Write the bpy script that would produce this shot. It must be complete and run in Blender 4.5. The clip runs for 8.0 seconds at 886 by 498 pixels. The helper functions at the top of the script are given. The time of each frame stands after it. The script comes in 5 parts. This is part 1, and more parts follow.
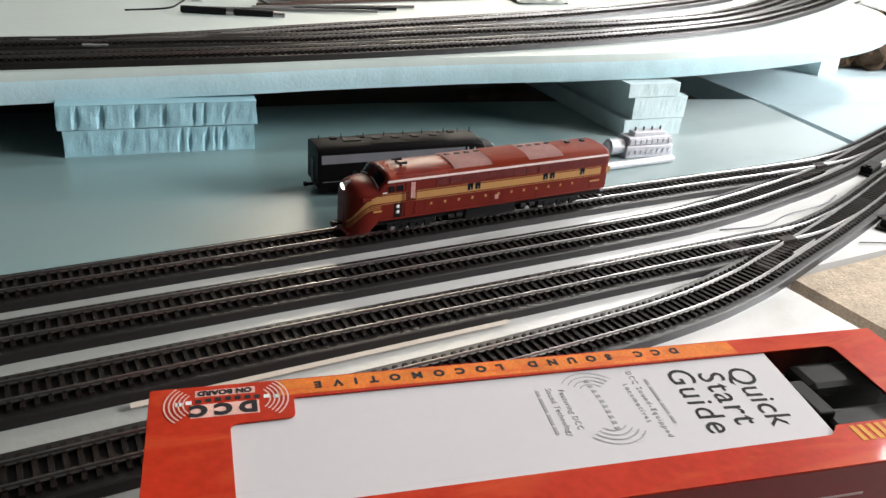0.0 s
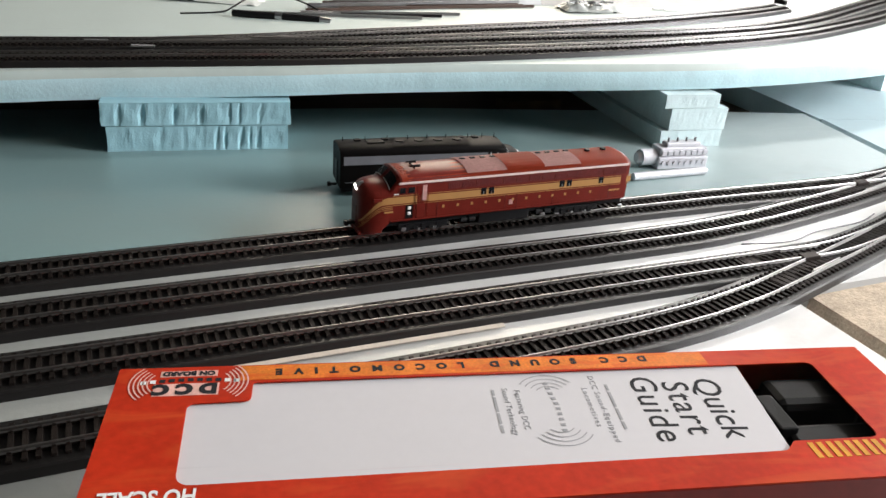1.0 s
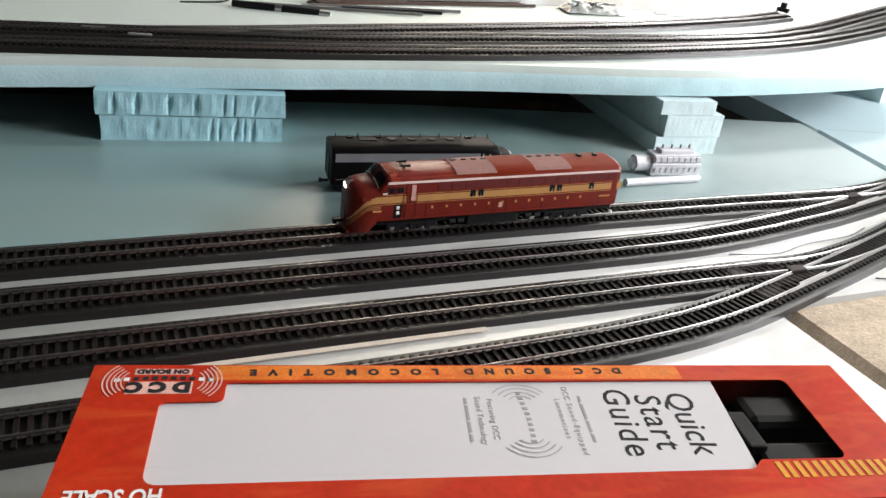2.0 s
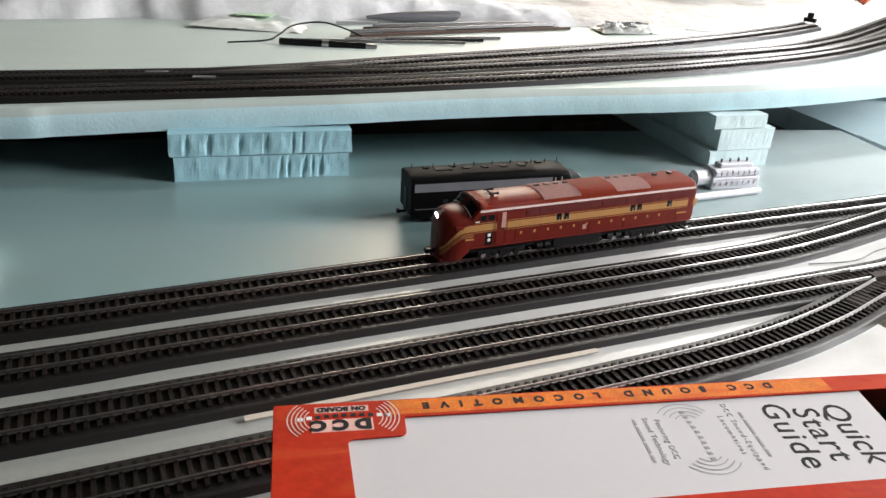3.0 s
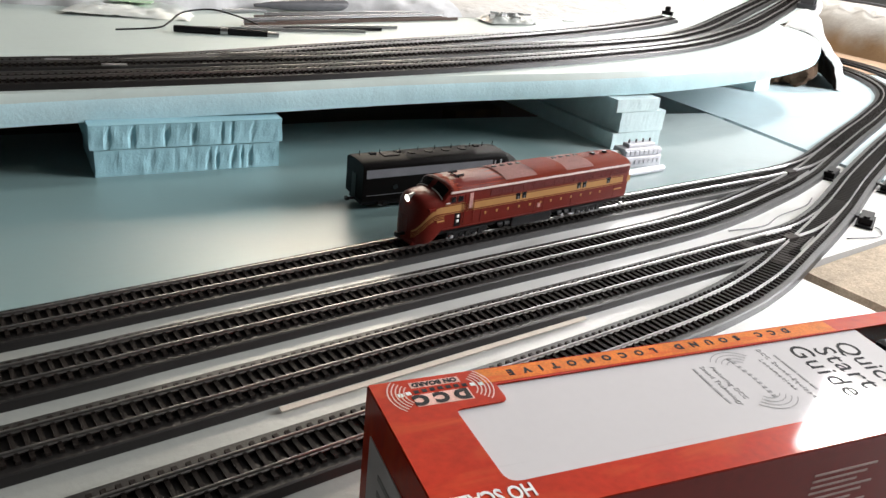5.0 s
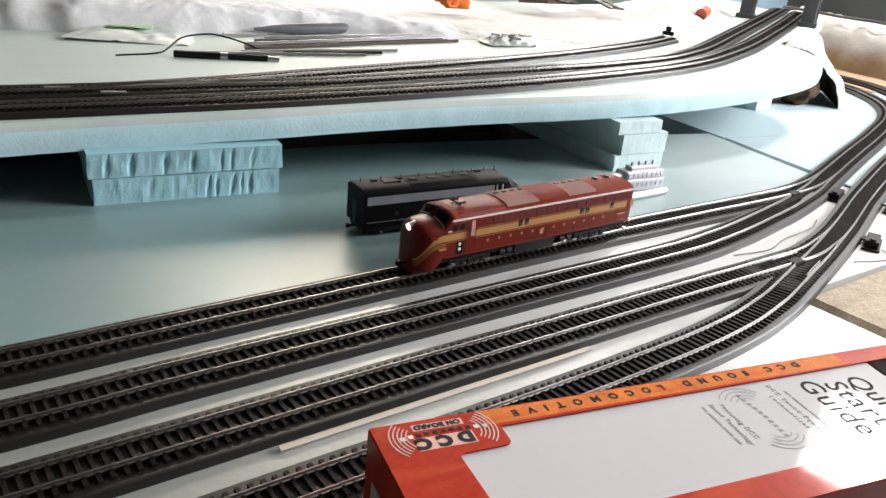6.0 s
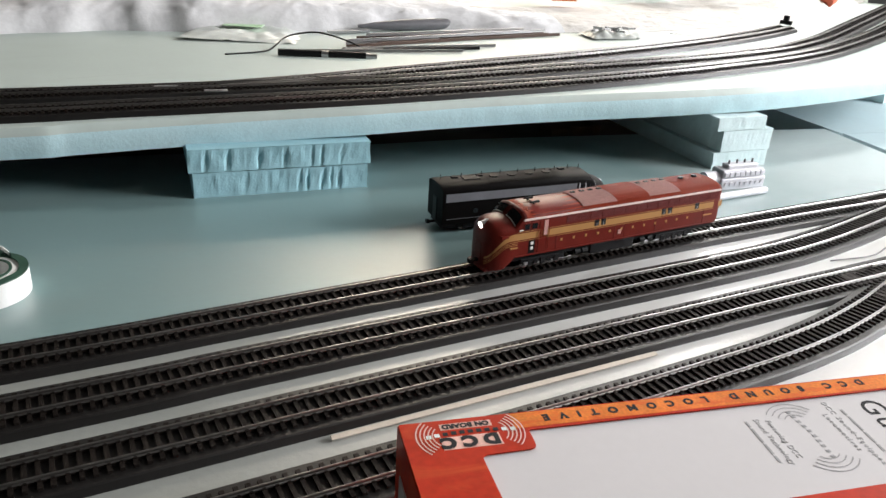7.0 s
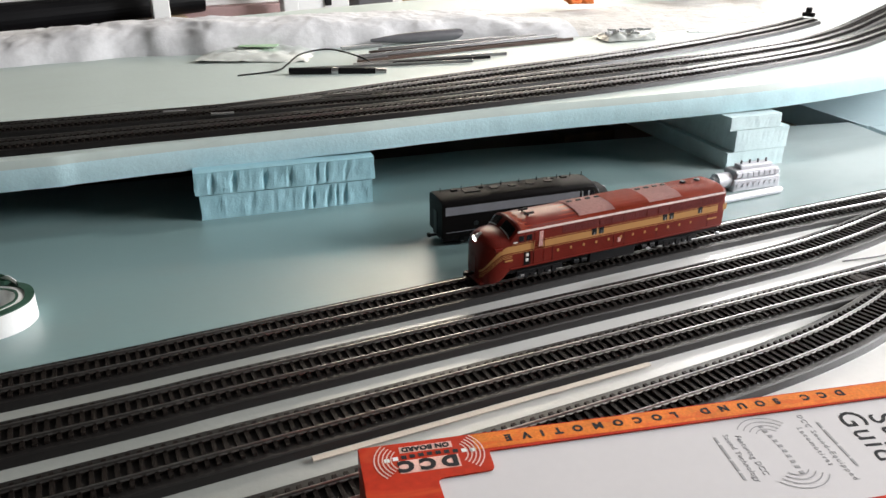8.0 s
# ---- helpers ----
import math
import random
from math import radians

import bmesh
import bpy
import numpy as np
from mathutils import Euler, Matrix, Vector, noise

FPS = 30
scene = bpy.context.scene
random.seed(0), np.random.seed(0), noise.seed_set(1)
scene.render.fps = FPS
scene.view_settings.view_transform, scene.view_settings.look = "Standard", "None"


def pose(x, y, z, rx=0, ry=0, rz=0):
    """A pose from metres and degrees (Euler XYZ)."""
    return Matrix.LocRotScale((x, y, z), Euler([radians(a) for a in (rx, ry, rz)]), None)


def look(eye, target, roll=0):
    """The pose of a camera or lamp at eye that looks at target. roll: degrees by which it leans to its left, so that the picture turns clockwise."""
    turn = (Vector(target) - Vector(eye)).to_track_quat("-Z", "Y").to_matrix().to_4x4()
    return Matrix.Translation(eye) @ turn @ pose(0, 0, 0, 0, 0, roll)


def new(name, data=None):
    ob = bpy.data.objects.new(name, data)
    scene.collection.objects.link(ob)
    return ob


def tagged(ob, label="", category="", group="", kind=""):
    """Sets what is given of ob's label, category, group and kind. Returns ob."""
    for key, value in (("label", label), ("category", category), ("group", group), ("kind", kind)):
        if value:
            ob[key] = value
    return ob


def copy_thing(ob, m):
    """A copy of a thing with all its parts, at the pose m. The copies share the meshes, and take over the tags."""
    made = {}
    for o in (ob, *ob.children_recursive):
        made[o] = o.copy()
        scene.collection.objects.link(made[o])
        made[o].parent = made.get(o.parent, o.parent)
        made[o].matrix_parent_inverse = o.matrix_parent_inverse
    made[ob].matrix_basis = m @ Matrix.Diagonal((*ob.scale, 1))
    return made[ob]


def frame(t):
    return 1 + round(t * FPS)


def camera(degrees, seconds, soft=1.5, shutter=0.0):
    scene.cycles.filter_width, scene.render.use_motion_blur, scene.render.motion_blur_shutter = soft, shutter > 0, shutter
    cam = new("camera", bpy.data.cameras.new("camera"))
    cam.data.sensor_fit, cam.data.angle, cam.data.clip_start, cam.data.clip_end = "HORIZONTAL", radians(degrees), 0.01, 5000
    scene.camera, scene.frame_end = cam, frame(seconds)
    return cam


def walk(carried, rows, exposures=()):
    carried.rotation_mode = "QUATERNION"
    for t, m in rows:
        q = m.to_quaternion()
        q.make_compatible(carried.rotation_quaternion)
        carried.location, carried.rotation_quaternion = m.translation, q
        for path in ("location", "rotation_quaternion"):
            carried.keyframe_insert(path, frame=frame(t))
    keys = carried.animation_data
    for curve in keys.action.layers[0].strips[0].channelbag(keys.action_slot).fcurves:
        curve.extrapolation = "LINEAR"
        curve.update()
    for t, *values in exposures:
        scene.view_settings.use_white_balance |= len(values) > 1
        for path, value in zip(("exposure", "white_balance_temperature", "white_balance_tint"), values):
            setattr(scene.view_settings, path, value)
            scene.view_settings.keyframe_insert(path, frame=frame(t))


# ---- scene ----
cam = camera(57.5, 8.0)
PATH = [
    (0, (-0.206, -0.484, 0.257), (0.735, 1.05, -0.616), 4.7),
    (0.5, (-0.196, -0.495, 0.26), (0.63, 1.107, -0.608), 3.4),
    (1, (-0.17, -0.512, 0.26), (0.616, 1.11, -0.608), 4.5),
    (1.2, (-0.158, -0.517, 0.257), (0.615, 1.11, -0.611), 5.0),
    (2.3, (-0.167, -0.513, 0.269), (0.622, 1.097, -0.618), 6.7),
    (2.5, (-0.177, -0.512, 0.269), (0.598, 1.122, -0.584), 4.8),
    (3, (-0.228, -0.492, 0.269), (0.567, 1.141, -0.567), 3.6),
    (3.5, (-0.276, -0.469, 0.27), (0.657, 1.128, -0.492), 3.9),
    (4, (-0.316, -0.455, 0.266), (0.733, 1.061, -0.51), 4.8),
    (4.5, (-0.326, -0.452, 0.26), (0.816, 0.994, -0.519), 5.4),
    (5, (-0.326, -0.446, 0.254), (0.839, 0.962, -0.557), 6.2),
    (5.2, (-0.327, -0.443, 0.256), (0.857, 0.968, -0.522), 6.3),
    (6.5, (-0.31, -0.437, 0.262), (0.807, 1.02, -0.531), 4.2),
    (7, (-0.292, -0.46, 0.27), (0.621, 1.119, -0.55), 3.4),
    (7.5, (-0.262, -0.483, 0.277), (0.504, 1.173, -0.543), 1.4),
    (8, (-0.256, -0.476, 0.278), (0.553, 1.162, -0.534), -0.1),
]
walk(cam, [(t, look(e, a, r)) for t, e, a, r in PATH])
scene.view_settings.exposure = 0.0

# ---- world and light ----
world = bpy.data.worlds.new("world")
scene.world = world
world.use_nodes = True
wn = world.node_tree.nodes
sky = wn.new("ShaderNodeTexSky")
sky.sky_type = "NISHITA"
sky.sun_disc = False
sky.sun_elevation = radians(35)
sky.sun_rotation = radians(60)
world.node_tree.links.new(sky.outputs["Color"], wn["Background"].inputs["Color"])
wn["Background"].inputs["Strength"].default_value = 0.1


def window_light(name, eye, target, wide, high, watts, colour):
    data = bpy.data.lights.new(name, "AREA")
    data.shape, data.size, data.size_y, data.energy, data.color = "RECTANGLE", wide, high, watts, colour
    ob = new(name, data)
    ob.matrix_world = look(eye, target)
    return ob


# the round ceiling lamp, and daylight through the east and north windows
window_light("ceiling_lamp_light", (1.10, -0.85, 1.62), (1.00, -0.75, 0.0), 0.36, 0.36, 5, (1.0, 0.93, 0.84))
window_light("southeast_window_daylight", (2.00, -0.86, 0.83), (0.20, 0.1, 0.02), 0.90, 0.60, 94, (0.98, 0.98, 1.0))
window_light("east_window_daylight", (2.00, 0.33, 1.25), (0.25, 0.1, 0.0), 0.25, 0.25, 26, (1.0, 0.97, 0.94))
window_light("northeast_window_daylight", (2.00, 1.62, 0.84), (0.20, 0.2, 0.0), 0.45, 0.75, 19, (1.0, 0.96, 0.93))
window_light("north_window_daylight", (1.05, 2.08, 1.00), (0.2, 0.1, 0.0), 1.10, 0.60, 27, (1.0, 0.88, 0.72))


# ---- materials ----
def material(name, base, rough=0.6, metal=0.0, vary=0.12, scale=40.0, bump=0.0, bump_scale=300.0, spec=0.5, coat=0.0, per_piece=0.0):
    """Procedural surface: colour that varies at two scales, roughness that varies, fine relief."""
    m = bpy.data.materials.new(name)
    m.use_nodes = True
    nt = m.node_tree
    n, l = nt.nodes, nt.links
    b = n["Principled BSDF"]
    b.inputs["Metallic"].default_value = metal
    b.inputs["Specular IOR Level"].default_value = spec
    b.inputs["Coat Weight"].default_value = coat
    b.inputs["Coat Roughness"].default_value = 0.06
    co = n.new("ShaderNodeTexCoord")
    big, small = n.new("ShaderNodeTexNoise"), n.new("ShaderNodeTexNoise")
    big.inputs["Scale"].default_value, big.inputs["Detail"].default_value = scale, 4
    small.inputs["Scale"].default_value, small.inputs["Detail"].default_value = scale * 12, 3
    for t in (big, small):
        l.new(co.outputs["Object"], t.inputs["Vector"])
    mix = n.new("ShaderNodeMath")
    mix.operation = "ADD"
    l.new(big.outputs["Fac"], mix.inputs[0])
    l.new(small.outputs["Fac"], mix.inputs[1])
    ramp = n.new("ShaderNodeMapRange")
    ramp.inputs["From Min"].default_value, ramp.inputs["From Max"].default_value = 0.6, 1.4
    ramp.inputs["To Min"].default_value, ramp.inputs["To Max"].default_value = 1 - vary, 1 + vary
    l.new(mix.outputs[0], ramp.inputs["Value"])
    last = ramp.outputs[0]
    if per_piece:
        info = n.new("ShaderNodeObjectInfo")
        pr = n.new("ShaderNodeMapRange")
        pr.inputs["To Min"].default_value, pr.inputs["To Max"].default_value = 1 - per_piece, 1 + per_piece
        l.new(info.outputs["Random"], pr.inputs["Value"])
        mul = n.new("ShaderNodeMath")
        mul.operation = "MULTIPLY"
        l.new(last, mul.inputs[0])
        l.new(pr.outputs[0], mul.inputs[1])
        last = mul.outputs[0]
    tint = n.new("ShaderNodeVectorMath")
    tint.operation = "SCALE"
    tint.inputs[0].default_value = base
    l.new(last, tint.inputs["Scale"])
    l.new(tint.outputs["Vector"], b.inputs["Base Color"])
    rr = n.new("ShaderNodeMapRange")
    rr.inputs["To Min"].default_value, rr.inputs["To Max"].default_value = max(0.02, rough - 0.08), min(1.0, rough + 0.08)
    l.new(small.outputs["Fac"], rr.inputs["Value"])
    l.new(rr.outputs[0], b.inputs["Roughness"])
    if bump:
        bt = n.new("ShaderNodeTexNoise")
        bt.inputs["Scale"].default_value, bt.inputs["Detail"].default_value = bump_scale, 4
        l.new(co.outputs["Object"], bt.inputs["Vector"])
        bp = n.new("ShaderNodeBump")
        bp.inputs["Strength"].default_value, bp.inputs["Distance"].default_value = bump, 0.001
        l.new(bt.outputs["Fac"], bp.inputs["Height"])
        l.new(bp.outputs["Normal"], b.inputs["Normal"])
    return m


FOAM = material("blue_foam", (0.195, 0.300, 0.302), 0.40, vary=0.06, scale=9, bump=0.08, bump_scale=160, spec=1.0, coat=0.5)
FOAM.node_tree.nodes["Principled BSDF"].inputs["Coat Roughness"].default_value = 0.36
FOAM_WHITE = material("painted_foam", (0.31, 0.325, 0.305), 0.34, vary=0.05, scale=12, bump=0.25, bump_scale=220, spec=0.8, coat=0.5)
FOAM_WHITE.node_tree.nodes["Principled BSDF"].inputs["Coat Roughness"].default_value = 0.32
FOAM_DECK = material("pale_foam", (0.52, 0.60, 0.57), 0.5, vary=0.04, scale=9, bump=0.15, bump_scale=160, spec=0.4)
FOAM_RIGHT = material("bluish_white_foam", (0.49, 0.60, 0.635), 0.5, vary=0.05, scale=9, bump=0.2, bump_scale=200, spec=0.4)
FOAM_CUT = material("cut_foam", (0.33, 0.56, 0.63), 0.8, vary=0.09, scale=60, bump=0.3, bump_scale=420, spec=0.2)
# the same cut foam, lightened for the stronger light on the right
LIT_CUT = material("lit_cut_foam", (0.60, 0.73, 0.745), 0.75, vary=0.10, scale=60, bump=0.4, bump_scale=300, spec=0.2)
SMOKY_FILM = material("smoky_film", (0.40, 0.42, 0.40), 0.3, vary=0.25, scale=80, coat=0.3)
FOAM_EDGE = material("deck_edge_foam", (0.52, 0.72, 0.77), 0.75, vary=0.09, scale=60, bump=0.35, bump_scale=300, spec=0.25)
ROADBED = material("roadbed_foam", (0.0060, 0.0052, 0.0050), 0.42, vary=0.25, scale=60, bump=0.15, bump_scale=900, spec=0.62)
RAIL = material("nickel_rail", (0.33, 0.32, 0.31), 0.33, metal=1.0, vary=0.16, scale=90)
TIE = material("tie_plastic", (0.0115, 0.0085, 0.0070), 0.60, spec=0.12, vary=0.2, scale=300, bump=0.3, bump_scale=2500, per_piece=0.25)
BLACK = material("black_plastic", (0.006, 0.006, 0.007), 0.45, vary=0.2, scale=120, spec=0.2)
BLACK_PAINT = material("black_paint", (0.006, 0.0055, 0.0055), 0.5, vary=0.15, scale=80, bump=0.05, spec=0.06)
GREY_BAND = material("grey_band", (0.17, 0.175, 0.195), 0.45, vary=0.15, scale=80)
RED = material("tuscan_red", (0.14, 0.0165, 0.011), 0.36, vary=0.22, scale=70, spec=0.22)
FILTER = material("filter_red", (0.115, 0.016, 0.014), 0.6, vary=0.25, scale=300, bump=0.6, bump_scale=1800, spec=0.2)
# roof copy of the tuscan red, lightened for light falling from above
LIT_RED = material("lit_red", (0.34, 0.042, 0.016), 0.5, spec=0.12, vary=0.12, scale=70)
GOLD = material("gold_stripe", (0.44, 0.235, 0.08), 0.4, vary=0.10, scale=90)
# the roof edge's highlight, put into the drip rail's colour
ROOF_GLINT = material("roof_glint", (0.74, 0.60, 0.56), 0.3, vary=0.15, scale=200)
PANEL = material("roof_screen", (0.58, 0.33, 0.30), 0.75, spec=0.1, vary=0.15, scale=400, bump=0.5, bump_scale=2500)
GLASS = material("dark_glass", (0.01, 0.011, 0.013), 0.06, vary=0.1, scale=50, spec=0.7)
SILVER = material("silver_paint", (0.66, 0.66, 0.70), 0.45, metal=0.25, vary=0.10, scale=150)
STEEL = material("steel", (0.5, 0.5, 0.52), 0.3, metal=1.0, vary=0.12, scale=150)
WHITE = material("white_paint", (0.8, 0.8, 0.79), 0.5, vary=0.04, scale=60)
PAPER = material("white_paper", (0.60, 0.585, 0.60), 0.6, vary=0.02, scale=20, spec=0.15, coat=0.30)
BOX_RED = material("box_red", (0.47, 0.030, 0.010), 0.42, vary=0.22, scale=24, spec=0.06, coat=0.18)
# front panel's red, darkened for the weak light on that side
BOX_SHADED = material("box_shaded", (0.22, 0.022, 0.018), 0.35, vary=0.15, scale=20, spec=0.25)
BOX_ORANGE = material("box_orange", (0.68, 0.19, 0.025), 0.5, vary=0.30, scale=70, spec=0.08)
BOX_GOLD = material("box_gold", (0.62, 0.29, 0.03), 0.5, vary=0.25, scale=120, spec=0.1)
TRAY = material("tray_plastic", (0.006, 0.006, 0.006), 0.5, vary=0.3, scale=60, spec=0.12)
PRINT = material("pale_print", (0.55, 0.40, 0.38), 0.6, vary=0.2, scale=200, spec=0.1)
PALE_PRINT = material("pale_ground", (0.72, 0.42, 0.36), 0.5, vary=0.25, scale=120)
INK = material("ink", (0.022, 0.022, 0.025), 0.6, vary=0.1, scale=200, spec=0.08)
INK_GREY = material("ink_grey", (0.33, 0.33, 0.34), 0.6, vary=0.1, scale=200, spec=0.1)
CLOTH = material("white_cloth", (0.74, 0.74, 0.755), 0.9, vary=0.10, scale=14, bump=0.9, bump_scale=70, spec=0.1)
PLASTER = material("white_plaster", (0.62, 0.605, 0.585), 0.9, vary=0.10, scale=22, bump=0.9, bump_scale=160, spec=0.1)
EARTH = material("brown_plaster", (0.36, 0.25, 0.17), 0.9, vary=0.3, scale=12, bump=0.7, bump_scale=120, spec=0.1)
BOARD = material("particle_board", (0.46, 0.38, 0.29), 0.85, vary=0.42, scale=42, bump=0.8, bump_scale=420, spec=0.2)
WOOD = material("bare_wood", (0.42, 0.30, 0.19), 0.65, vary=0.25, scale=50, bump=0.3)
PALE_WOOD = material("bass_wood", (0.56, 0.50, 0.42), 0.55, vary=0.12, scale=70, bump=0.3)
DARK_WOOD = material("dark_wood", (0.07, 0.038, 0.026), 0.6, vary=0.3, scale=20, bump=0.3)
# walls and ceiling made near-black to keep bounced light low
WALL = material("dark_wall", (0.09, 0.087, 0.084), 0.85, vary=0.04, scale=3, bump=0.2, bump_scale=80)
FLOOR = material("floor_concrete", (0.22, 0.21, 0.20), 0.8, vary=0.2, scale=4, bump=0.3, bump_scale=60)
# near-black brown that stands in for shade inside the tunnel hole
HOLE_SHADE = material("hole_shade", (0.030, 0.020, 0.014), 0.9, vary=0.4, scale=30, bump=0.5, bump_scale=120, spec=0.1)
WAD = material("brown_paper", (0.085, 0.050, 0.030), 0.8, vary=0.4, scale=60, bump=0.6, bump_scale=200, spec=0.2)
SLOPE = material("stained_plaster", (0.46, 0.44, 0.41), 0.9, vary=0.10, scale=14, bump=0.6, bump_scale=120, spec=0.1)
def earth_foot(m, low, high):
    """Bare brown plaster coat that was brushed on up to an uneven height."""
    n, l = m.node_tree.nodes, m.node_tree.links
    b = n["Principled BSDF"]
    white = b.inputs["Base Color"].links[0].from_socket
    co, sep, no, add, ramp, mix = n.new("ShaderNodeTexCoord"), n.new("ShaderNodeSeparateXYZ"), n.new("ShaderNodeTexNoise"), n.new("ShaderNodeMath"), n.new("ShaderNodeMapRange"), n.new("ShaderNodeMix")
    l.new(co.outputs["Object"], sep.inputs[0])
    l.new(co.outputs["Object"], no.inputs["Vector"])
    no.inputs["Scale"].default_value, no.inputs["Detail"].default_value = 16, 5
    add.operation = "MULTIPLY_ADD"
    l.new(no.outputs["Fac"], add.inputs[0])
    add.inputs[1].default_value = 0.07
    l.new(sep.outputs["Z"], add.inputs[2])
    ramp.inputs["From Min"].default_value, ramp.inputs["From Max"].default_value = low + 0.035, high + 0.035
    ramp.interpolation_type = "SMOOTHSTEP"
    l.new(add.outputs[0], ramp.inputs["Value"])
    mix.data_type = "RGBA"
    mix.inputs[6].default_value = (0.34, 0.24, 0.15, 1)
    l.new(ramp.outputs[0], mix.inputs[0])
    l.new(white, mix.inputs[7])
    l.new(mix.outputs[2], b.inputs["Base Color"])


earth_foot(SLOPE, 0.012, 0.055)
ORANGE = material("orange_cloth", (0.62, 0.16, 0.03), 0.8, vary=0.3, scale=60, bump=0.5)
GREEN = material("green_print", (0.50, 0.72, 0.46), 0.5, vary=0.2, scale=60)
ORANGE_RED = material("orange_red_paint", (0.50, 0.09, 0.035), 0.4, vary=0.2, scale=80)
GREEN_GREY = material("green_grey_plastic", (0.16, 0.19, 0.16), 0.5, vary=0.15, scale=20)
GREEN_TAPE = material("green_backing", (0.025, 0.075, 0.05), 0.5, vary=0.3, scale=80)
BLUE_STEEL = material("shelf_paint", (0.30, 0.38, 0.46), 0.5, vary=0.1, scale=20)
GREY_PLASTIC = material("grey_plastic", (0.10, 0.10, 0.11), 0.45, vary=0.15, scale=100)
YELLOW = material("yellow_card", (0.55, 0.42, 0.08), 0.5, vary=0.1, scale=30)
def soiled(m, scale, amount, tint):
    """Faint handling marks: smudges with a shape of their own, and fine scratches."""
    n, l = m.node_tree.nodes, m.node_tree.links
    b = n["Principled BSDF"]
    clean = b.inputs["Base Color"].links[0].from_socket
    co, warp, no, ramp, mix = n.new("ShaderNodeTexCoord"), n.new("ShaderNodeMapping"), n.new("ShaderNodeTexNoise"), n.new("ShaderNodeMapRange"), n.new("ShaderNodeMix")
    warp.inputs["Rotation"].default_value = (0, 0, 0.5)
    warp.inputs["Scale"].default_value = (1.0, 2.6, 1.0)
    l.new(co.outputs["Object"], warp.inputs["Vector"])
    l.new(warp.outputs[0], no.inputs["Vector"])
    no.inputs["Scale"].default_value, no.inputs["Detail"].default_value, no.inputs["Distortion"].default_value = scale, 8, 0.6
    ramp.inputs["From Min"].default_value, ramp.inputs["From Max"].default_value = 0.53, 0.74
    ramp.inputs["To Max"].default_value = amount
    l.new(no.outputs["Fac"], ramp.inputs["Value"])
    mix.data_type = "RGBA"
    l.new(ramp.outputs[0], mix.inputs[0])
    l.new(clean, mix.inputs[6])
    mix.inputs[7].default_value = (*tint, 1)
    scr, sm, sr, dark = n.new("ShaderNodeTexNoise"), n.new("ShaderNodeMapping"), n.new("ShaderNodeMapRange"), n.new("ShaderNodeMix")
    sm.inputs["Rotation"].default_value = (0, 0, -0.35)
    sm.inputs["Scale"].default_value = (3.0, 260.0, 1.0)
    l.new(co.outputs["Object"], sm.inputs["Vector"])
    l.new(sm.outputs[0], scr.inputs["Vector"])
    scr.inputs["Scale"].default_value, scr.inputs["Detail"].default_value = 1.0, 2
    sr.inputs["From Min"].default_value, sr.inputs["From Max"].default_value = 0.70, 0.78
    sr.inputs["To Max"].default_value = 0.35
    l.new(scr.outputs["Fac"], sr.inputs["Value"])
    dark.data_type = "RGBA"
    l.new(sr.outputs[0], dark.inputs[0])
    l.new(mix.outputs[2], dark.inputs[6])
    dark.inputs[7].default_value = (*[0.6 * c for c in tint], 1)
    l.new(dark.outputs[2], b.inputs["Base Color"])


def lit_east_end(m, x0, x1, tint):
    """Puts the stronger light at the east end into the colour, fading unevenly."""
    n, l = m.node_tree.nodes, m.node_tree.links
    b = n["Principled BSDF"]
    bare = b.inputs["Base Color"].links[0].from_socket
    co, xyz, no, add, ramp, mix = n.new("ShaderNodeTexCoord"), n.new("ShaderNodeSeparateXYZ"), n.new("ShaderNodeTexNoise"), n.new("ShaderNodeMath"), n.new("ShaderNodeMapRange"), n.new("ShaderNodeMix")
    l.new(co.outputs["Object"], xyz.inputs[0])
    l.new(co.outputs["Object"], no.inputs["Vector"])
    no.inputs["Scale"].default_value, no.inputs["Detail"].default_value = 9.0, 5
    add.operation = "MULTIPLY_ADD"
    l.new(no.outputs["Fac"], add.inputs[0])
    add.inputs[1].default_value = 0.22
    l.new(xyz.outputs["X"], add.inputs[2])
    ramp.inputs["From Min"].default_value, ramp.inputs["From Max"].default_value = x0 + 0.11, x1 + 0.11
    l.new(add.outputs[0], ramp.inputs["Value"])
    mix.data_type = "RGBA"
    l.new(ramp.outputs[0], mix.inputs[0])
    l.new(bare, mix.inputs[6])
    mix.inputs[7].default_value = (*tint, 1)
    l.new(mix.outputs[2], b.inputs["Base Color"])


# light falling off from right to left, painted into both sheets
lit_east_end(FOAM_WHITE, -0.22, 0.16, (0.66, 0.66, 0.645))
lit_east_end(FOAM, 0.26, 0.52, (0.53, 0.60, 0.60))
soiled(FOAM, 7, 0.35, (0.23, 0.29, 0.28))
soiled(FOAM_WHITE, 12, 0.40, (0.32, 0.32, 0.28))
soiled(FOAM_DECK, 6, 0.30, (0.46, 0.52, 0.49))
soiled(FOAM_RIGHT, 6, 0.30, (0.45, 0.50, 0.50))
soiled(PLASTER, 10, 0.35, (0.50, 0.46, 0.41))
soiled(PAPER, 9, 0.10, (0.52, 0.51, 0.52))


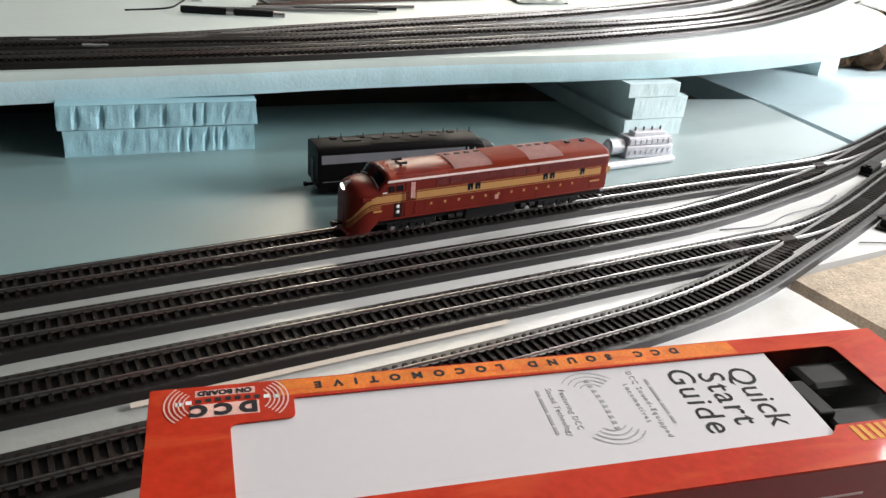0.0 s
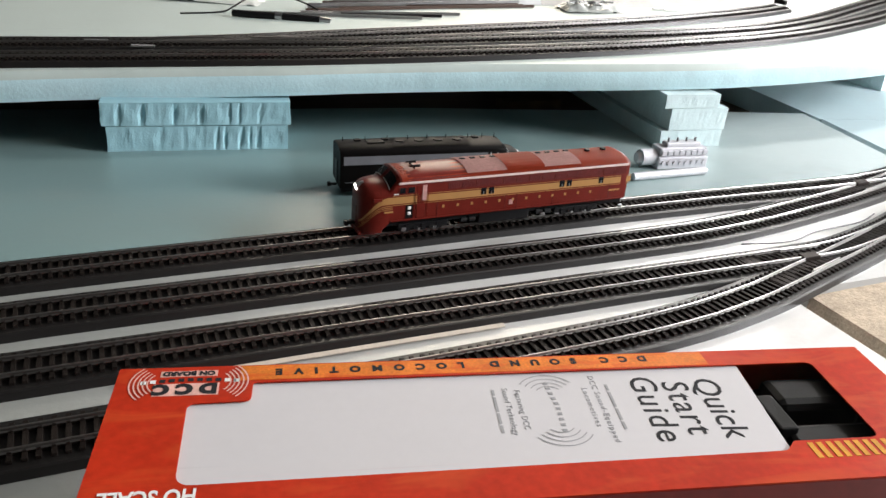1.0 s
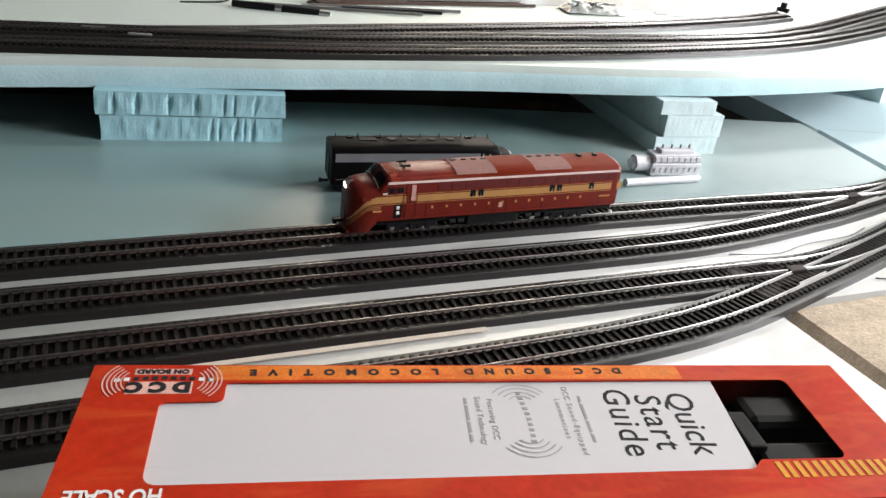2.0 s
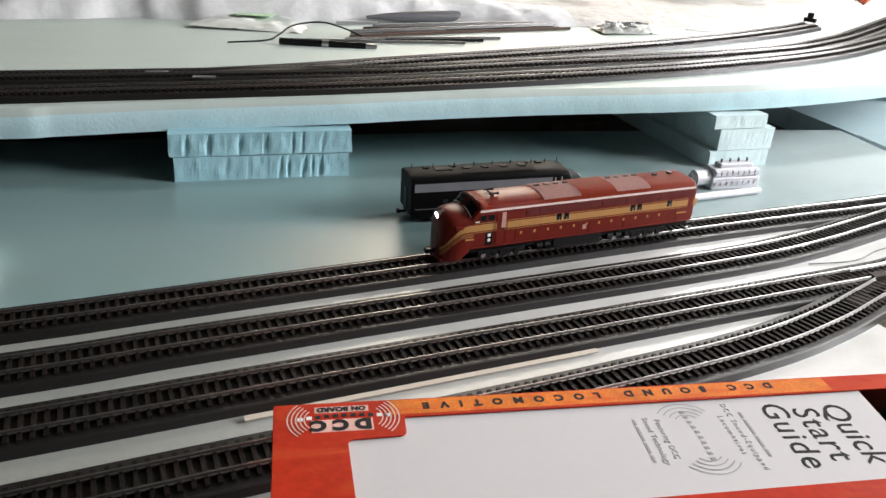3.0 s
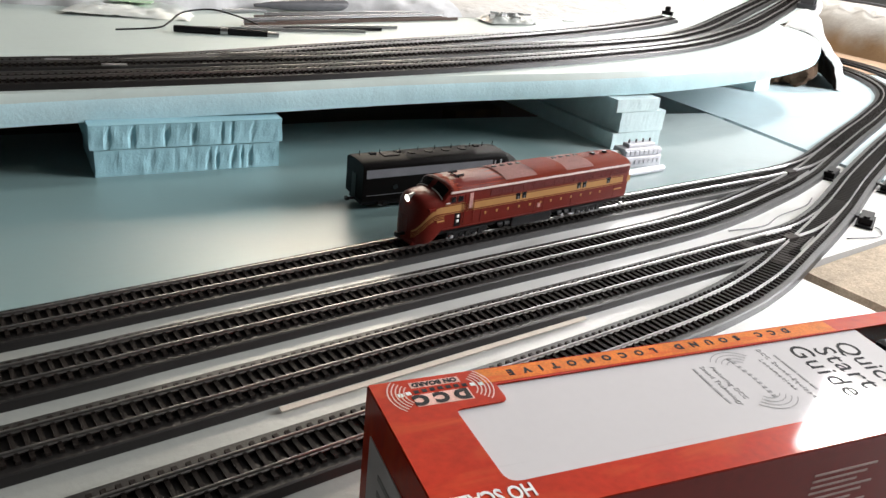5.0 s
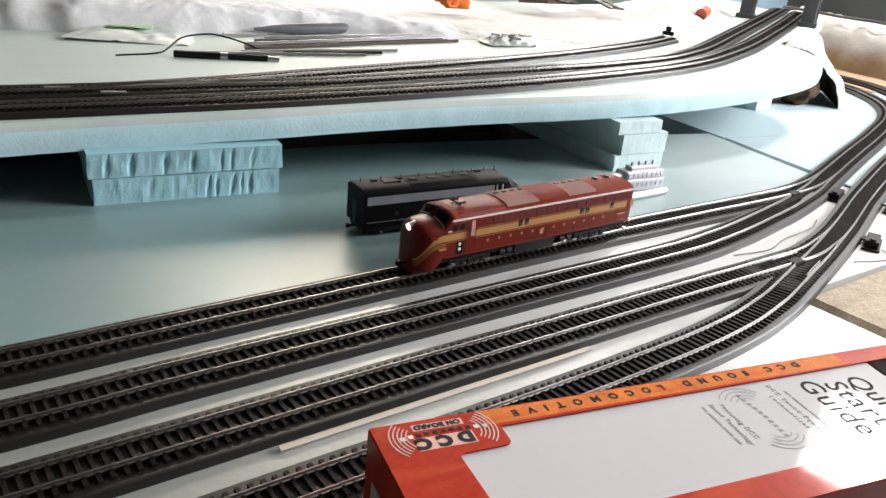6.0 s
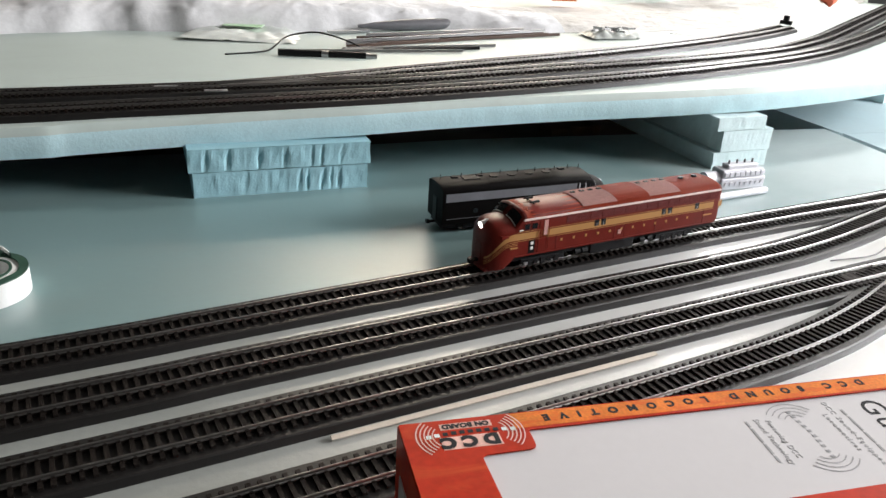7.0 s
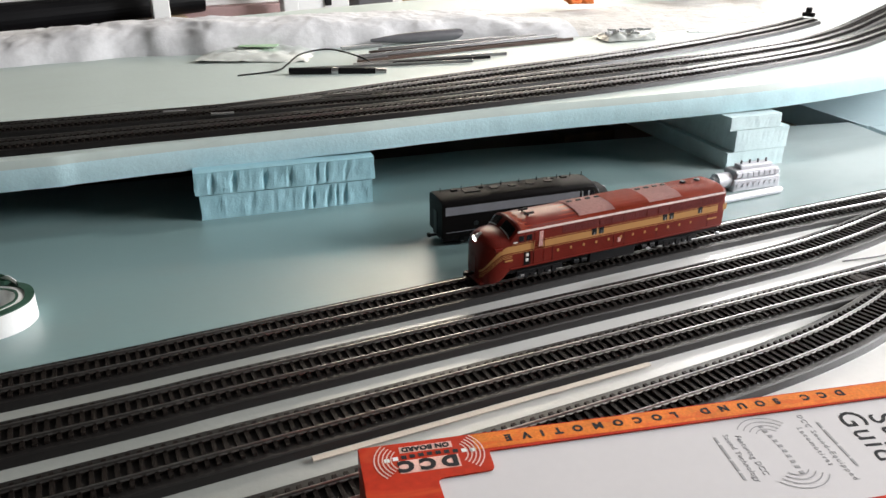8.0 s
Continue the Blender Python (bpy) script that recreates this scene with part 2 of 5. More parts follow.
def flames(m, scale, tint):
    """Soft printed flame mottling in a second ink."""
    n, l = m.node_tree.nodes, m.node_tree.links
    b = n["Principled BSDF"]
    base = b.inputs["Base Color"].links[0].from_socket
    co, mp, wv, ramp, mix = n.new("ShaderNodeTexCoord"), n.new("ShaderNodeMapping"), n.new("ShaderNodeTexNoise"), n.new("ShaderNodeMapRange"), n.new("ShaderNodeMix")
    mp.inputs["Rotation"].default_value = (0, 0, 0.8)
    mp.inputs["Scale"].default_value = (1.0, 3.2, 1.0)
    l.new(co.outputs["Object"], mp.inputs["Vector"])
    l.new(mp.outputs[0], wv.inputs["Vector"])
    wv.inputs["Scale"].default_value, wv.inputs["Detail"].default_value, wv.inputs["Distortion"].default_value = scale, 3, 1.4
    ramp.inputs["From Min"].default_value, ramp.inputs["From Max"].default_value = 0.48, 0.72
    ramp.inputs["To Max"].default_value = 0.75
    l.new(wv.outputs["Fac"], ramp.inputs["Value"])
    mix.data_type = "RGBA"
    l.new(ramp.outputs[0], mix.inputs[0])
    l.new(base, mix.inputs[6])
    mix.inputs[7].default_value = (*tint, 1)
    l.new(mix.outputs[2], b.inputs["Base Color"])


flames(BOX_RED, 20, (0.56, 0.075, 0.020))
flames(BOX_ORANGE, 60, (0.62, 0.090, 0.014))


FILM = bpy.data.materials.new("clear_film")
FILM.use_nodes = True
fn, fl = FILM.node_tree.nodes, FILM.node_tree.links
clear, shine, blend = fn.new("ShaderNodeBsdfTransparent"), fn.new("ShaderNodeBsdfGlossy"), fn.new("ShaderNodeMixShader")
shine.inputs["Roughness"].default_value = 0.08
blend.inputs[0].default_value = 0.02
fl.new(clear.outputs[0], blend.inputs[1])
fl.new(shine.outputs[0], blend.inputs[2])
fl.new(blend.outputs[0], fn["Material Output"].inputs["Surface"])
BAG_WHITE = material("milky_film", (0.70, 0.74, 0.71), 0.35, vary=0.12, scale=60, coat=0.15)
LAMP = material("lit_lens", (0.9, 0.9, 0.85), 0.2, vary=0.0)
LAMP.node_tree.nodes["Principled BSDF"].inputs["Emission Color"].default_value = (1.0, 0.96, 0.88, 1)
LAMP.node_tree.nodes["Principled BSDF"].inputs["Emission Strength"].default_value = 6.0
ROSE = material("rose_card", (0.40, 0.26, 0.25), 0.6, vary=0.1, scale=30)


# ---- building helpers ----
from mathutils.geometry import tessellate_polygon


def mesh_of(name, bm, mat, smooth=False):
    me = bpy.data.meshes.new(name)
    bm.normal_update()
    bm.to_mesh(me)
    bm.free()
    me.materials.append(mat)
    if smooth:
        for p in me.polygons:
            p.use_smooth = True
    return me


def part(name, bm, mat, parent=None, label="", smooth=False):
    ob = new(name, mesh_of(name, bm, mat, smooth))
    if parent is not None:
        ob.parent = parent
    if label:
        ob["label"] = label
    return ob


def thing(name, m, label, category, group="", kind=""):
    """An Empty at the thing's base."""
    ob = new(name)
    ob.empty_display_size = 0.02
    ob.matrix_basis = m
    return tagged(ob, label, category, group, kind)


def smooth_by_angle(ob, limit=35):
    me = ob.data
    for p in me.polygons:
        p.use_smooth = True
    me.set_sharp_from_angle(angle=radians(limit))


def add_box(bm, x0, x1, y0, y1, z0, z1, m=None, bevel=0.0):
    vs = [bm.verts.new((x, y, z)) for z in (z0, z1) for x, y in ((x0, y0), (x1, y0), (x1, y1), (x0, y1))]
    fs = [bm.faces.new([vs[i] for i in q]) for q in ((3, 2, 1, 0), (4, 5, 6, 7), (0, 1, 5, 4), (1, 2, 6, 5), (2, 3, 7, 6), (3, 0, 4, 7))]
    if bevel:
        es = list({e for f in fs for e in f.edges})
        r = bmesh.ops.bevel(bm, geom=es, offset=bevel, segments=2, profile=0.5, affect="EDGES")
        vs = list({v for f in r["faces"] for v in f.verts} | {v for v in vs if v.is_valid})
    if m is not None:
        bmesh.ops.transform(bm, matrix=m, verts=[v for v in vs if v.is_valid])
    return bm


def box(x0, x1, y0, y1, z0, z1, m=None, bevel=0.0):
    return add_box(bmesh.new(), x0, x1, y0, y1, z0, z1, m, bevel)


def add_tube(bm, p, q, r, r2=None, sides=12):
    """A capped rod from p to q."""
    p, q = Vector(p), Vector(q)
    d = q - p
    bmesh.ops.create_cone(bm, cap_ends=True, segments=sides, radius1=r, radius2=r if r2 is None else r2, depth=d.length,
                          matrix=Matrix.Translation((p + q) / 2) @ d.to_track_quat("Z", "Y").to_matrix().to_4x4())
    return bm


def tube(p, q, r, r2=None, sides=12):
    return add_tube(bmesh.new(), p, q, r, r2, sides)


def spline(pts, step):
    """A smooth line through the points, evenly stepped."""
    P = [Vector(p) for p in pts]
    P = [2 * P[0] - P[1]] + P + [2 * P[-1] - P[-2]]
    fine = []
    for i in range(1, len(P) - 2):
        a, b, c, d = P[i - 1:i + 3]
        k = 24
        for j in range(k):
            t = j / k
            fine.append(0.5 * (2 * b + (c - a) * t + (2 * a - 5 * b + 4 * c - d) * t * t + (3 * b - a - 3 * c + d) * t ** 3))
    fine.append(P[-2])
    out, need = [fine[0]], step
    for u, v in zip(fine, fine[1:]):
        d = (v - u).length
        while d >= need and d > 0:
            u = u.lerp(v, need / d)
            out.append(u)
            d = (v - u).length
            need = step
        need -= d
    return out


def frames_of(line):
    """At each point of the line, the way along and the way to its left, level."""
    res = []
    for i, p in enumerate(line):
        t = (line[min(i + 1, len(line) - 1)] - line[max(i - 1, 0)]).normalized()
        res.append((p, t, Vector((-t.y, t.x, 0)).normalized()))
    return res


def sweep(line, profile, closed=True, bm=None):
    """A profile of (left, up) drawn along the line, with its ends closed."""
    bm = bm or bmesh.new()
    rings = []
    for p, t, left in frames_of(line):
        rings.append([bm.verts.new(p + left * u + Vector((0, 0, v))) for u, v in profile])
    k = len(profile)
    for a, b in zip(rings, rings[1:]):
        for i in range(k if closed else k - 1):
            bm.faces.new((a[i], a[(i + 1) % k], b[(i + 1) % k], b[i]))
    if closed:
        bm.faces.new(rings[0])
        bm.faces.new(list(reversed(rings[-1])))
    bmesh.ops.recalc_face_normals(bm, faces=bm.faces)
    return bm


def prism(outline, z0, z1, rough=0.0, step=0.0, inset=()):
    """An upright slab with the given outline; z0 and z1 may be functions of x and y. rough: how far the cut sides wander."""
    pts = []
    k = len(outline)
    for i in range(k):
        a, b = Vector(outline[i]), Vector(outline[(i + 1) % k])
        n = max(1, int((b - a).length / step)) if step else 1
        pts += [a.lerp(b, j / n) for j in range(n)]
    f0 = z0 if callable(z0) else (lambda x, y: z0)
    f1 = z1 if callable(z1) else (lambda x, y: z1)
    bm = bmesh.new()
    layers = 5 if rough else 2
    rings = []
    turn = sum(a.x * b.y - a.y * b.x for a, b in zip(pts, pts[1:] + pts[:1]))
    for i in range(layers):
        w = i / (layers - 1)
        ring = []
        for k, p in enumerate(pts):
            x, y = p
            if inset:
                along = (pts[(k + 1) % len(pts)] - pts[k - 1]).normalized() * (inset[i] if turn > 0 else -inset[i])
                x, y = x - along.y, y + along.x
            z = f0(x, y) * (1 - w) + f1(x, y) * w
            if rough:
                o = noise.noise_vector(Vector((x * 55, y * 55, z * 40))) * rough + noise.noise_vector(Vector((x * 210, y * 210, z * 90))) * rough * 0.6
                edge = 0.35 if i in (0, layers - 1) else 1.0
                x, y = x + o.x * edge, y + o.y * edge
            ring.append(bm.verts.new((x, y, z)))
        rings.append(ring)
    m = len(pts)
    for a, b in zip(rings, rings[1:]):
        for i in range(m):
            bm.faces.new((a[i], a[(i + 1) % m], b[(i + 1) % m], b[i]))
    tris = tessellate_polygon([[Vector((p[0], p[1], 0)) for p in pts]])
    for a, b, c in tris:
        for ring, up in ((rings[-1], True), (rings[0], False)):
            u, v, w = ring[a], ring[b], ring[c]
            turn = (v.co - u.co).cross(w.co - u.co).z > 0
            bm.faces.new((u, v, w) if turn == up else (u, w, v))
    return bm


def writing(text, height, m, mat, parent, name="lettering", space=1.0, wide=1.0, bold=0.0):
    """Flat raised letters of the built-in font, as a mesh under parent. m: where the line starts."""
    cu = bpy.data.curves.new(name, "FONT")
    cu.body, cu.size, cu.extrude, cu.space_character, cu.offset, cu.resolution_u = text, height, 0.0001, space, bold, 3
    tmp = bpy.data.objects.new(name, cu)
    me = bpy.data.meshes.new_from_object(tmp)
    bpy.data.objects.remove(tmp)
    me.transform(m @ Matrix.Diagonal((wide, 1, 1, 1)))
    me.materials.clear()
    me.materials.append(mat)
    ob = new(name, me)
    ob.parent = parent
    return ob


# ---- the room, closed all round ----
def room():
    x0, x1, y0, y1, z0, z1 = -2.4, 2.15, -1.62, 2.2, -0.85, 1.75
    t = 0.1
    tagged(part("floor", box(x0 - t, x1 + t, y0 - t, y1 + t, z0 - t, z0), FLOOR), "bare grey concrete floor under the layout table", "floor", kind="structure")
    tagged(part("ceiling", box(x0 - t, x1 + t, y0 - t, y1 + t, z1, z1 + t), WALL), "unseen ceiling darkened to limit bounced light", "ceiling", kind="structure")
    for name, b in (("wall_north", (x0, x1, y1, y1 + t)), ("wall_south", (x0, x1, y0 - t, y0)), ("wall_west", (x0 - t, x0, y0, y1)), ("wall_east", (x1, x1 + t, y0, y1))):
        tagged(part(name, box(*b, z0, z1), WALL), "room wall darkened to limit bounced light", "wall", kind="structure")


room()


def wall_window(name, m, wide, high, label):
    """A plain window against the wall, seen only by its light."""
    w = thing(name, m, label, "window", kind="structure")
    fr = bmesh.new()
    for x0, x1, z0, z1 in ((-wide / 2 - 0.05, -wide / 2, -0.05, high + 0.05), (wide / 2, wide / 2 + 0.05, -0.05, high + 0.05), (-wide / 2, wide / 2, -0.05, 0), (-wide / 2, wide / 2, high, high + 0.05)):
        add_box(fr, x0, x1, 0, 0.04, z0, z1)
    part("window_frame", fr, WHITE, w)
    part("window_sill", box(-wide / 2 - 0.08, wide / 2 + 0.08, 0, 0.12, -0.08, -0.05), WHITE, w)


wall_window("window_1", pose(2.145, -0.86, 0.52, 0, 0, 90), 0.94, 0.64, "white framed window in the east wall")
wall_window("window_2", pose(2.145, 0.33, 1.11, 0, 0, 90), 0.29, 0.29, "white framed window in the east wall")
wall_window("window_3", pose(2.145, 1.62, 0.45, 0, 0, 90), 0.49, 0.79, "tall white framed window in the east wall")
wall_window("window_4", pose(1.05, 2.195, 0.69, 0, 0, 180), 1.14, 0.64, "white framed window in the north wall")


# ---- the bench and its lower foam ----
def bench():
    table = thing("layout_table", pose(0, 0, -0.85), "long plain wooden bench carrying the foam layout", "table")
    part("tabletop", box(-1.5, 2.13, -0.62, 1.75, 0.80, 0.82), DARK_WOOD, table)
    for x in (-1.4, 0.3, 2.0):
        for y in (-0.5, 1.65):
            part("leg", box(x - 0.04, x + 0.04, y - 0.04, y + 0.04, 0, 0.80, bevel=0.004), DARK_WOOD, table)


bench()
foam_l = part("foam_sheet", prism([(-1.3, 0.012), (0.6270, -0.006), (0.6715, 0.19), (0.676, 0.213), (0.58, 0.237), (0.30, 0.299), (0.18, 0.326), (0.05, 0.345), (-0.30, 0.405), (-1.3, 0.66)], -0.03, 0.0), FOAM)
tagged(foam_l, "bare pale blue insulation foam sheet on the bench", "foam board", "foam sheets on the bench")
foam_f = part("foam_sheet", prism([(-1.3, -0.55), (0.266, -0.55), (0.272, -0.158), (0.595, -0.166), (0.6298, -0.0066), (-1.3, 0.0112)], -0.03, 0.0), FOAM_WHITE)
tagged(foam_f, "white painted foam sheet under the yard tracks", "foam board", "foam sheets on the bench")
foam_r = part("foam_sheet", prism([(0.6055, -0.166), (2.12, -0.17), (2.12, -0.125), (0.963, 0.1215), (0.816, 0.1535), (0.6830, 0.1880), (0.6420, -0.006)], -0.03, 0.0), FOAM_RIGHT)
tagged(foam_r, "pale foam sheet butted against the blue one", "foam board", "foam sheets on the bench")
foam_b = part("foam_sheet", prism([(0.6810, 0.1900), (0.816, 0.1550), (0.963, 0.1230), (2.12, -0.1235), (2.12, 1.7), (0.7255, 1.7), (0.6975, 0.32)], -0.03, -0.0002), FOAM_RIGHT)
tagged(foam_b, "pale foam sheet reaching under the raised deck", "foam board", "foam sheets on the bench")
board = part("particle_board", prism([(0.283, -0.55), (1.4, -0.55), (1.4, -0.178), (0.340, -0.166), (0.290, -0.166)], -0.03, -0.001), BOARD)
tagged(board, "beige speckled particle board beside the foam sheets", "board")


# ---- upper deck on its foam blocks ----
def deck_low(x, y):
    return 0.0475 + 0.028 * x


def deck_top(x, y):
    return 0.0735 + 0.028 * x


DECK_EDGE = [(-1.2, 0.52), (-0.75, 0.39), (-0.308, 0.284), (-0.241, 0.272), (-0.169, 0.262), (-0.068, 0.244), (0.011, 0.229), (0.097, 0.216), (0.217, 0.193), (0.34, 0.163), (0.465, 0.140),
             (0.60, 0.133), (0.72, 0.139), (0.82, 0.157), (0.90, 0.190), (0.955, 0.240), (0.985, 0.295), (0.995, 0.340)]
edge = [(p.x, p.y) for p in spline([(x, y, 0) for x, y in DECK_EDGE], 0.008)]
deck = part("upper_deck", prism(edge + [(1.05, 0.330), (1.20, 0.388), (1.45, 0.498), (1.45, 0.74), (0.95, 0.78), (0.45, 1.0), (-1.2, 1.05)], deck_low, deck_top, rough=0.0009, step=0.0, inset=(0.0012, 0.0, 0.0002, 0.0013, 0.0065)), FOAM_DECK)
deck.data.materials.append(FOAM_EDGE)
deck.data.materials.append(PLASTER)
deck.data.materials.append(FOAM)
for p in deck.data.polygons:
    # unseen underside takes the darker foam, so less light bounces beneath the deck
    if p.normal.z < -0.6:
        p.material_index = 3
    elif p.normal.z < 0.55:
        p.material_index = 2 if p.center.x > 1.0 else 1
smooth_by_angle(deck, 40)
tagged(deck, "raised pale blue foam deck with a rough-cut curved front edge", "foam board")


def foam_block(x0, x1, depth, z0, z1, m, label, dents=(), mat=None):
    """dents: gouges in the front face, as x, half width and depth."""
    bm = prism([(x0, 0), (x1, 0), (x1, depth), (x0, depth)], z0, z1, rough=0.0011 if dents else 0.0009, step=0.0022 if dents else 0.003)
    for v in bm.verts:
        if v.co.y < 0.006:
            w = (v.co.z - z0) / (z1 - z0)
            for x, half, deep in dents:
                lean = x + (w - 0.5) * 0.002
                v.co.y += deep * 0.62 * math.exp(-((v.co.x - lean) / (half * 0.7)) ** 2) * max(0.0, 1 - abs(w - 0.45) * 1.9)
    ob = part("foam_block", bm, mat or FOAM_CUT)
    ob.matrix_basis = m
    return tagged(ob, label, "foam block", "foam blocks under the deck")


ml = pose(-0.153, 0.242, 0, 0, 0, -9)
foam_block(0.004, 0.165, 0.09, 0.0, 0.0235, ml, "rough-cut light blue foam block lying on the sheet", ((0.100, 0.0022, 0.004), (0.108, 0.0018, 0.005), (0.122, 0.0020, 0.005), (0.130, 0.0016, 0.004), (0.138, 0.0024, 0.005), (0.050, 0.004, 0.002)))
foam_block(0.001, 0.168, 0.10, 0.024, 0.0455, ml, "gouged light blue foam block stacked under the deck", ((0.016, 0.0026, 0.006), (0.036, 0.0030, 0.007), (0.064, 0.0026, 0.007), (0.087, 0.0020, 0.005), (0.112, 0.0018, 0.004), (0.121, 0.0018, 0.004), (0.140, 0.002, 0.003)))
mr = pose(0.385, 0.138, 0, 0, 0, -7)
foam_block(0.004, 0.079, 0.42, 0.0, 0.0185, mr, "lowest light blue foam strip of a stack", mat=LIT_CUT)
foam_block(0.012, 0.081, 0.44, 0.019, 0.0425, mr, "middle light blue foam strip of a stack", mat=LIT_CUT)
foam_block(0.003, 0.068, 0.40, 0.043, 0.0575, mr, "narrow light blue foam strip under the deck", mat=LIT_CUT)
scrap = part("wood_scrap", box(0.302, 0.378, 0.316, 0.345, -0.0302, 0.0030, bevel=0.0015), WAD)
tagged(scrap, "dark brown wooden offcut lying behind the blue foam sheet", "wood offcut")
foam_block(0, 0.05, 0.2, 0.0, 0.0715, pose(0.905, 0.285, 0, 0, 0, 5), "light blue foam riser near the deck's end", mat=LIT_CUT)

# ---- tracks ----
RAIL_PROFILE = [(-0.0010, 0), (0.0010, 0), (0.0009, 0.0004), (0.0004, 0.0007), (0.0003, 0.0014), (0.00055, 0.0017), (0.00055, 0.0020), (0.00030, 0.0024), (-0.00030, 0.0024), (-0.00055, 0.0020), (-0.00055, 0.0017), (-0.0003, 0.0014), (-0.0004, 0.0007), (-0.0009, 0.0004)]
BED_H = 0.0052
TIE_H = 0.0018
TIE_HALF = 0.0143
GAUGE = 0.0080


def roadbed(line, drop, label):
    hw = 0.0207
    prof = [(-hw, 0.0), (hw, 0.0), (hw - 0.0012, BED_H - drop - 0.0006), (hw - 0.0022, BED_H - drop), (-hw + 0.0022, BED_H - drop), (-hw + 0.0012, BED_H - drop - 0.0006)]
    ob = part("roadbed", sweep(line, prof), ROADBED)
    return tagged(ob, label, "roadbed", "track roadbeds")


def tie_mesh():
    bm = bmesh.new()
    add_box(bm, -0.0012, 0.0012, -TIE_HALF, TIE_HALF, 0, TIE_H * 0.93)
    for s in (-1, 1):
        add_box(bm, -0.0009, 0.0009, s * GAUGE - 0.0017, s * GAUGE + 0.0017, TIE_H * 0.93, TIE_H + 0.0006)
    return mesh_of("tie", bm, TIE)


TIE_MESH = tie_mesh()
TIE_STEP = 0.0061


def offset_line(line, off, up):
    return [p + left * off + Vector((0, 0, up)) for p, t, left in frames_of(line)]


def track(points, label, group, drop=0.0, beside=None, stop=None, singles=True, bed=True):
    """Flex track on its roadbed. beside: a branch line whose rails its ties must carry too. stop: no ties within this reach of another line."""
    line = spline(points, 0.01)
    if bed:
        roadbed(line, drop, "charcoal grey foam roadbed strip with sloping shoulders")
    tr = thing("track", pose(0, 0, 0), label, "track", group)
    for s in (-1, 1):
        part("rail", sweep(offset_line(line, s * GAUGE, BED_H + TIE_H - drop), RAIL_PROFILE), RAIL, tr)
        part("tie_web", sweep(offset_line(line, s * GAUGE, BED_H - drop), [(-0.0009, 0), (0.0009, 0), (0.0009, TIE_H * 0.7), (-0.0009, TIE_H * 0.7)]), TIE, tr)
    ties = frames_of(spline(points, TIE_STEP))
    near = []
    for p, t, left in ties:
        if stop is not None and min((p - q).length for q in stop) < 0.027:
            continue
        lo, hi = -TIE_HALF, TIE_HALF
        if beside is not None:
            q = min(beside, key=lambda v: (v - p).length)
            side = (q - p).dot(left)
            if (q - p).length < 0.027:
                lo, hi = min(lo, side - TIE_HALF), max(hi, side + TIE_HALF)
        near.append((p, t, left, lo, hi))
    rest = bmesh.new()
    chosen = sorted(range(len(near)), key=lambda i: abs(near[i][0].x - 0.05))[:300] if singles else []
    chosen = set(chosen)
    for i, (p, t, left, lo, hi) in enumerate(near):
        turn = math.atan2(t.y, t.x) + random.uniform(-0.02, 0.02)
        mid, long = (lo + hi) / 2, (hi - lo) / (2 * TIE_HALF)
        m = Matrix.Translation(p + left * mid + Vector((0, 0, BED_H - drop))) @ Matrix.Rotation(turn, 4, "Z") @ Matrix.Diagonal((1, long, 1, 1))
        if i in chosen:
            ob = new("tie", TIE_MESH)
            ob.parent = tr
            ob.matrix_basis = m
        else:
            add_box(rest, -0.0012, 0.0012, -TIE_HALF, TIE_HALF, 0, TIE_H, m)
    if rest.verts:
        ob = part("far_tie_run", rest, TIE, tr)
        ob["kind"] = "stuff"
    else:
        rest.free()
    return line


T1 = [(-1.1, 0.040, 0), (-0.6, 0.021, 0), (-0.28, 0.0082, 0), (-0.2, 0.0066, 0), (-0.12, 0.0054, 0), (0.0, 0.0032, 0), (0.1, 0.0018, 0), (0.2, 0.0000, 0), (0.3, -0.0024, 0), (0.37, -0.0044, 0), (0.44, -0.0072, 0), (0.513, -0.0078, 0), (0.57, -0.0030, 0), (0.635, 0.0120, 0), (0.70, 0.0315, 0)]
T2 = [(-1.1, -0.008, 0), (-0.6, -0.035, 0), (-0.28, -0.0488, 0), (-0.2, -0.0498, 0), (-0.14, -0.0512, 0), (-0.05, -0.0535, 0), (0.05, -0.0562, 0), (0.12, -0.0585, 0), (0.2, -0.0606, 0), (0.26, -0.0608, 0), (0.30, -0.0586, 0), (0.35, -0.0532, 0), (0.406, -0.0444, 0), (0.456, -0.0360, 0),
      (0.513, -0.0236, 0), (0.56, -0.0115, 0), (0.63, 0.0100, 0), (0.71, 0.0340, 0), (0.80, 0.0605, 0), (0.90, 0.089, 0), (0.98, 0.114, 0), (1.06, 0.140, 0), (1.14, 0.173, 0), (1.20, 0.209, 0), (1.245, 0.248, 0), (1.285, 0.295, 0), (1.312, 0.345, 0), (1.330, 0.41, 0), (1.332, 0.49, 0), (1.310, 0.58, 0)]
T3 = [(-1.1, -0.072, 0), (-0.6, -0.096, 0), (-0.26, -0.1060, 0), (-0.16, -0.1085, 0), (-0.05, -0.1112, 0), (0.02, -0.1134, 0), (0.08, -0.1152, 0), (0.15, -0.1168, 0), (0.22, -0.1184, 0), (0.3, -0.1204, 0), (0.36, -0.1206, 0), (0.41, -0.1120, 0), (0.445, -0.1030, 0), (0.485, -0.0905, 0)]
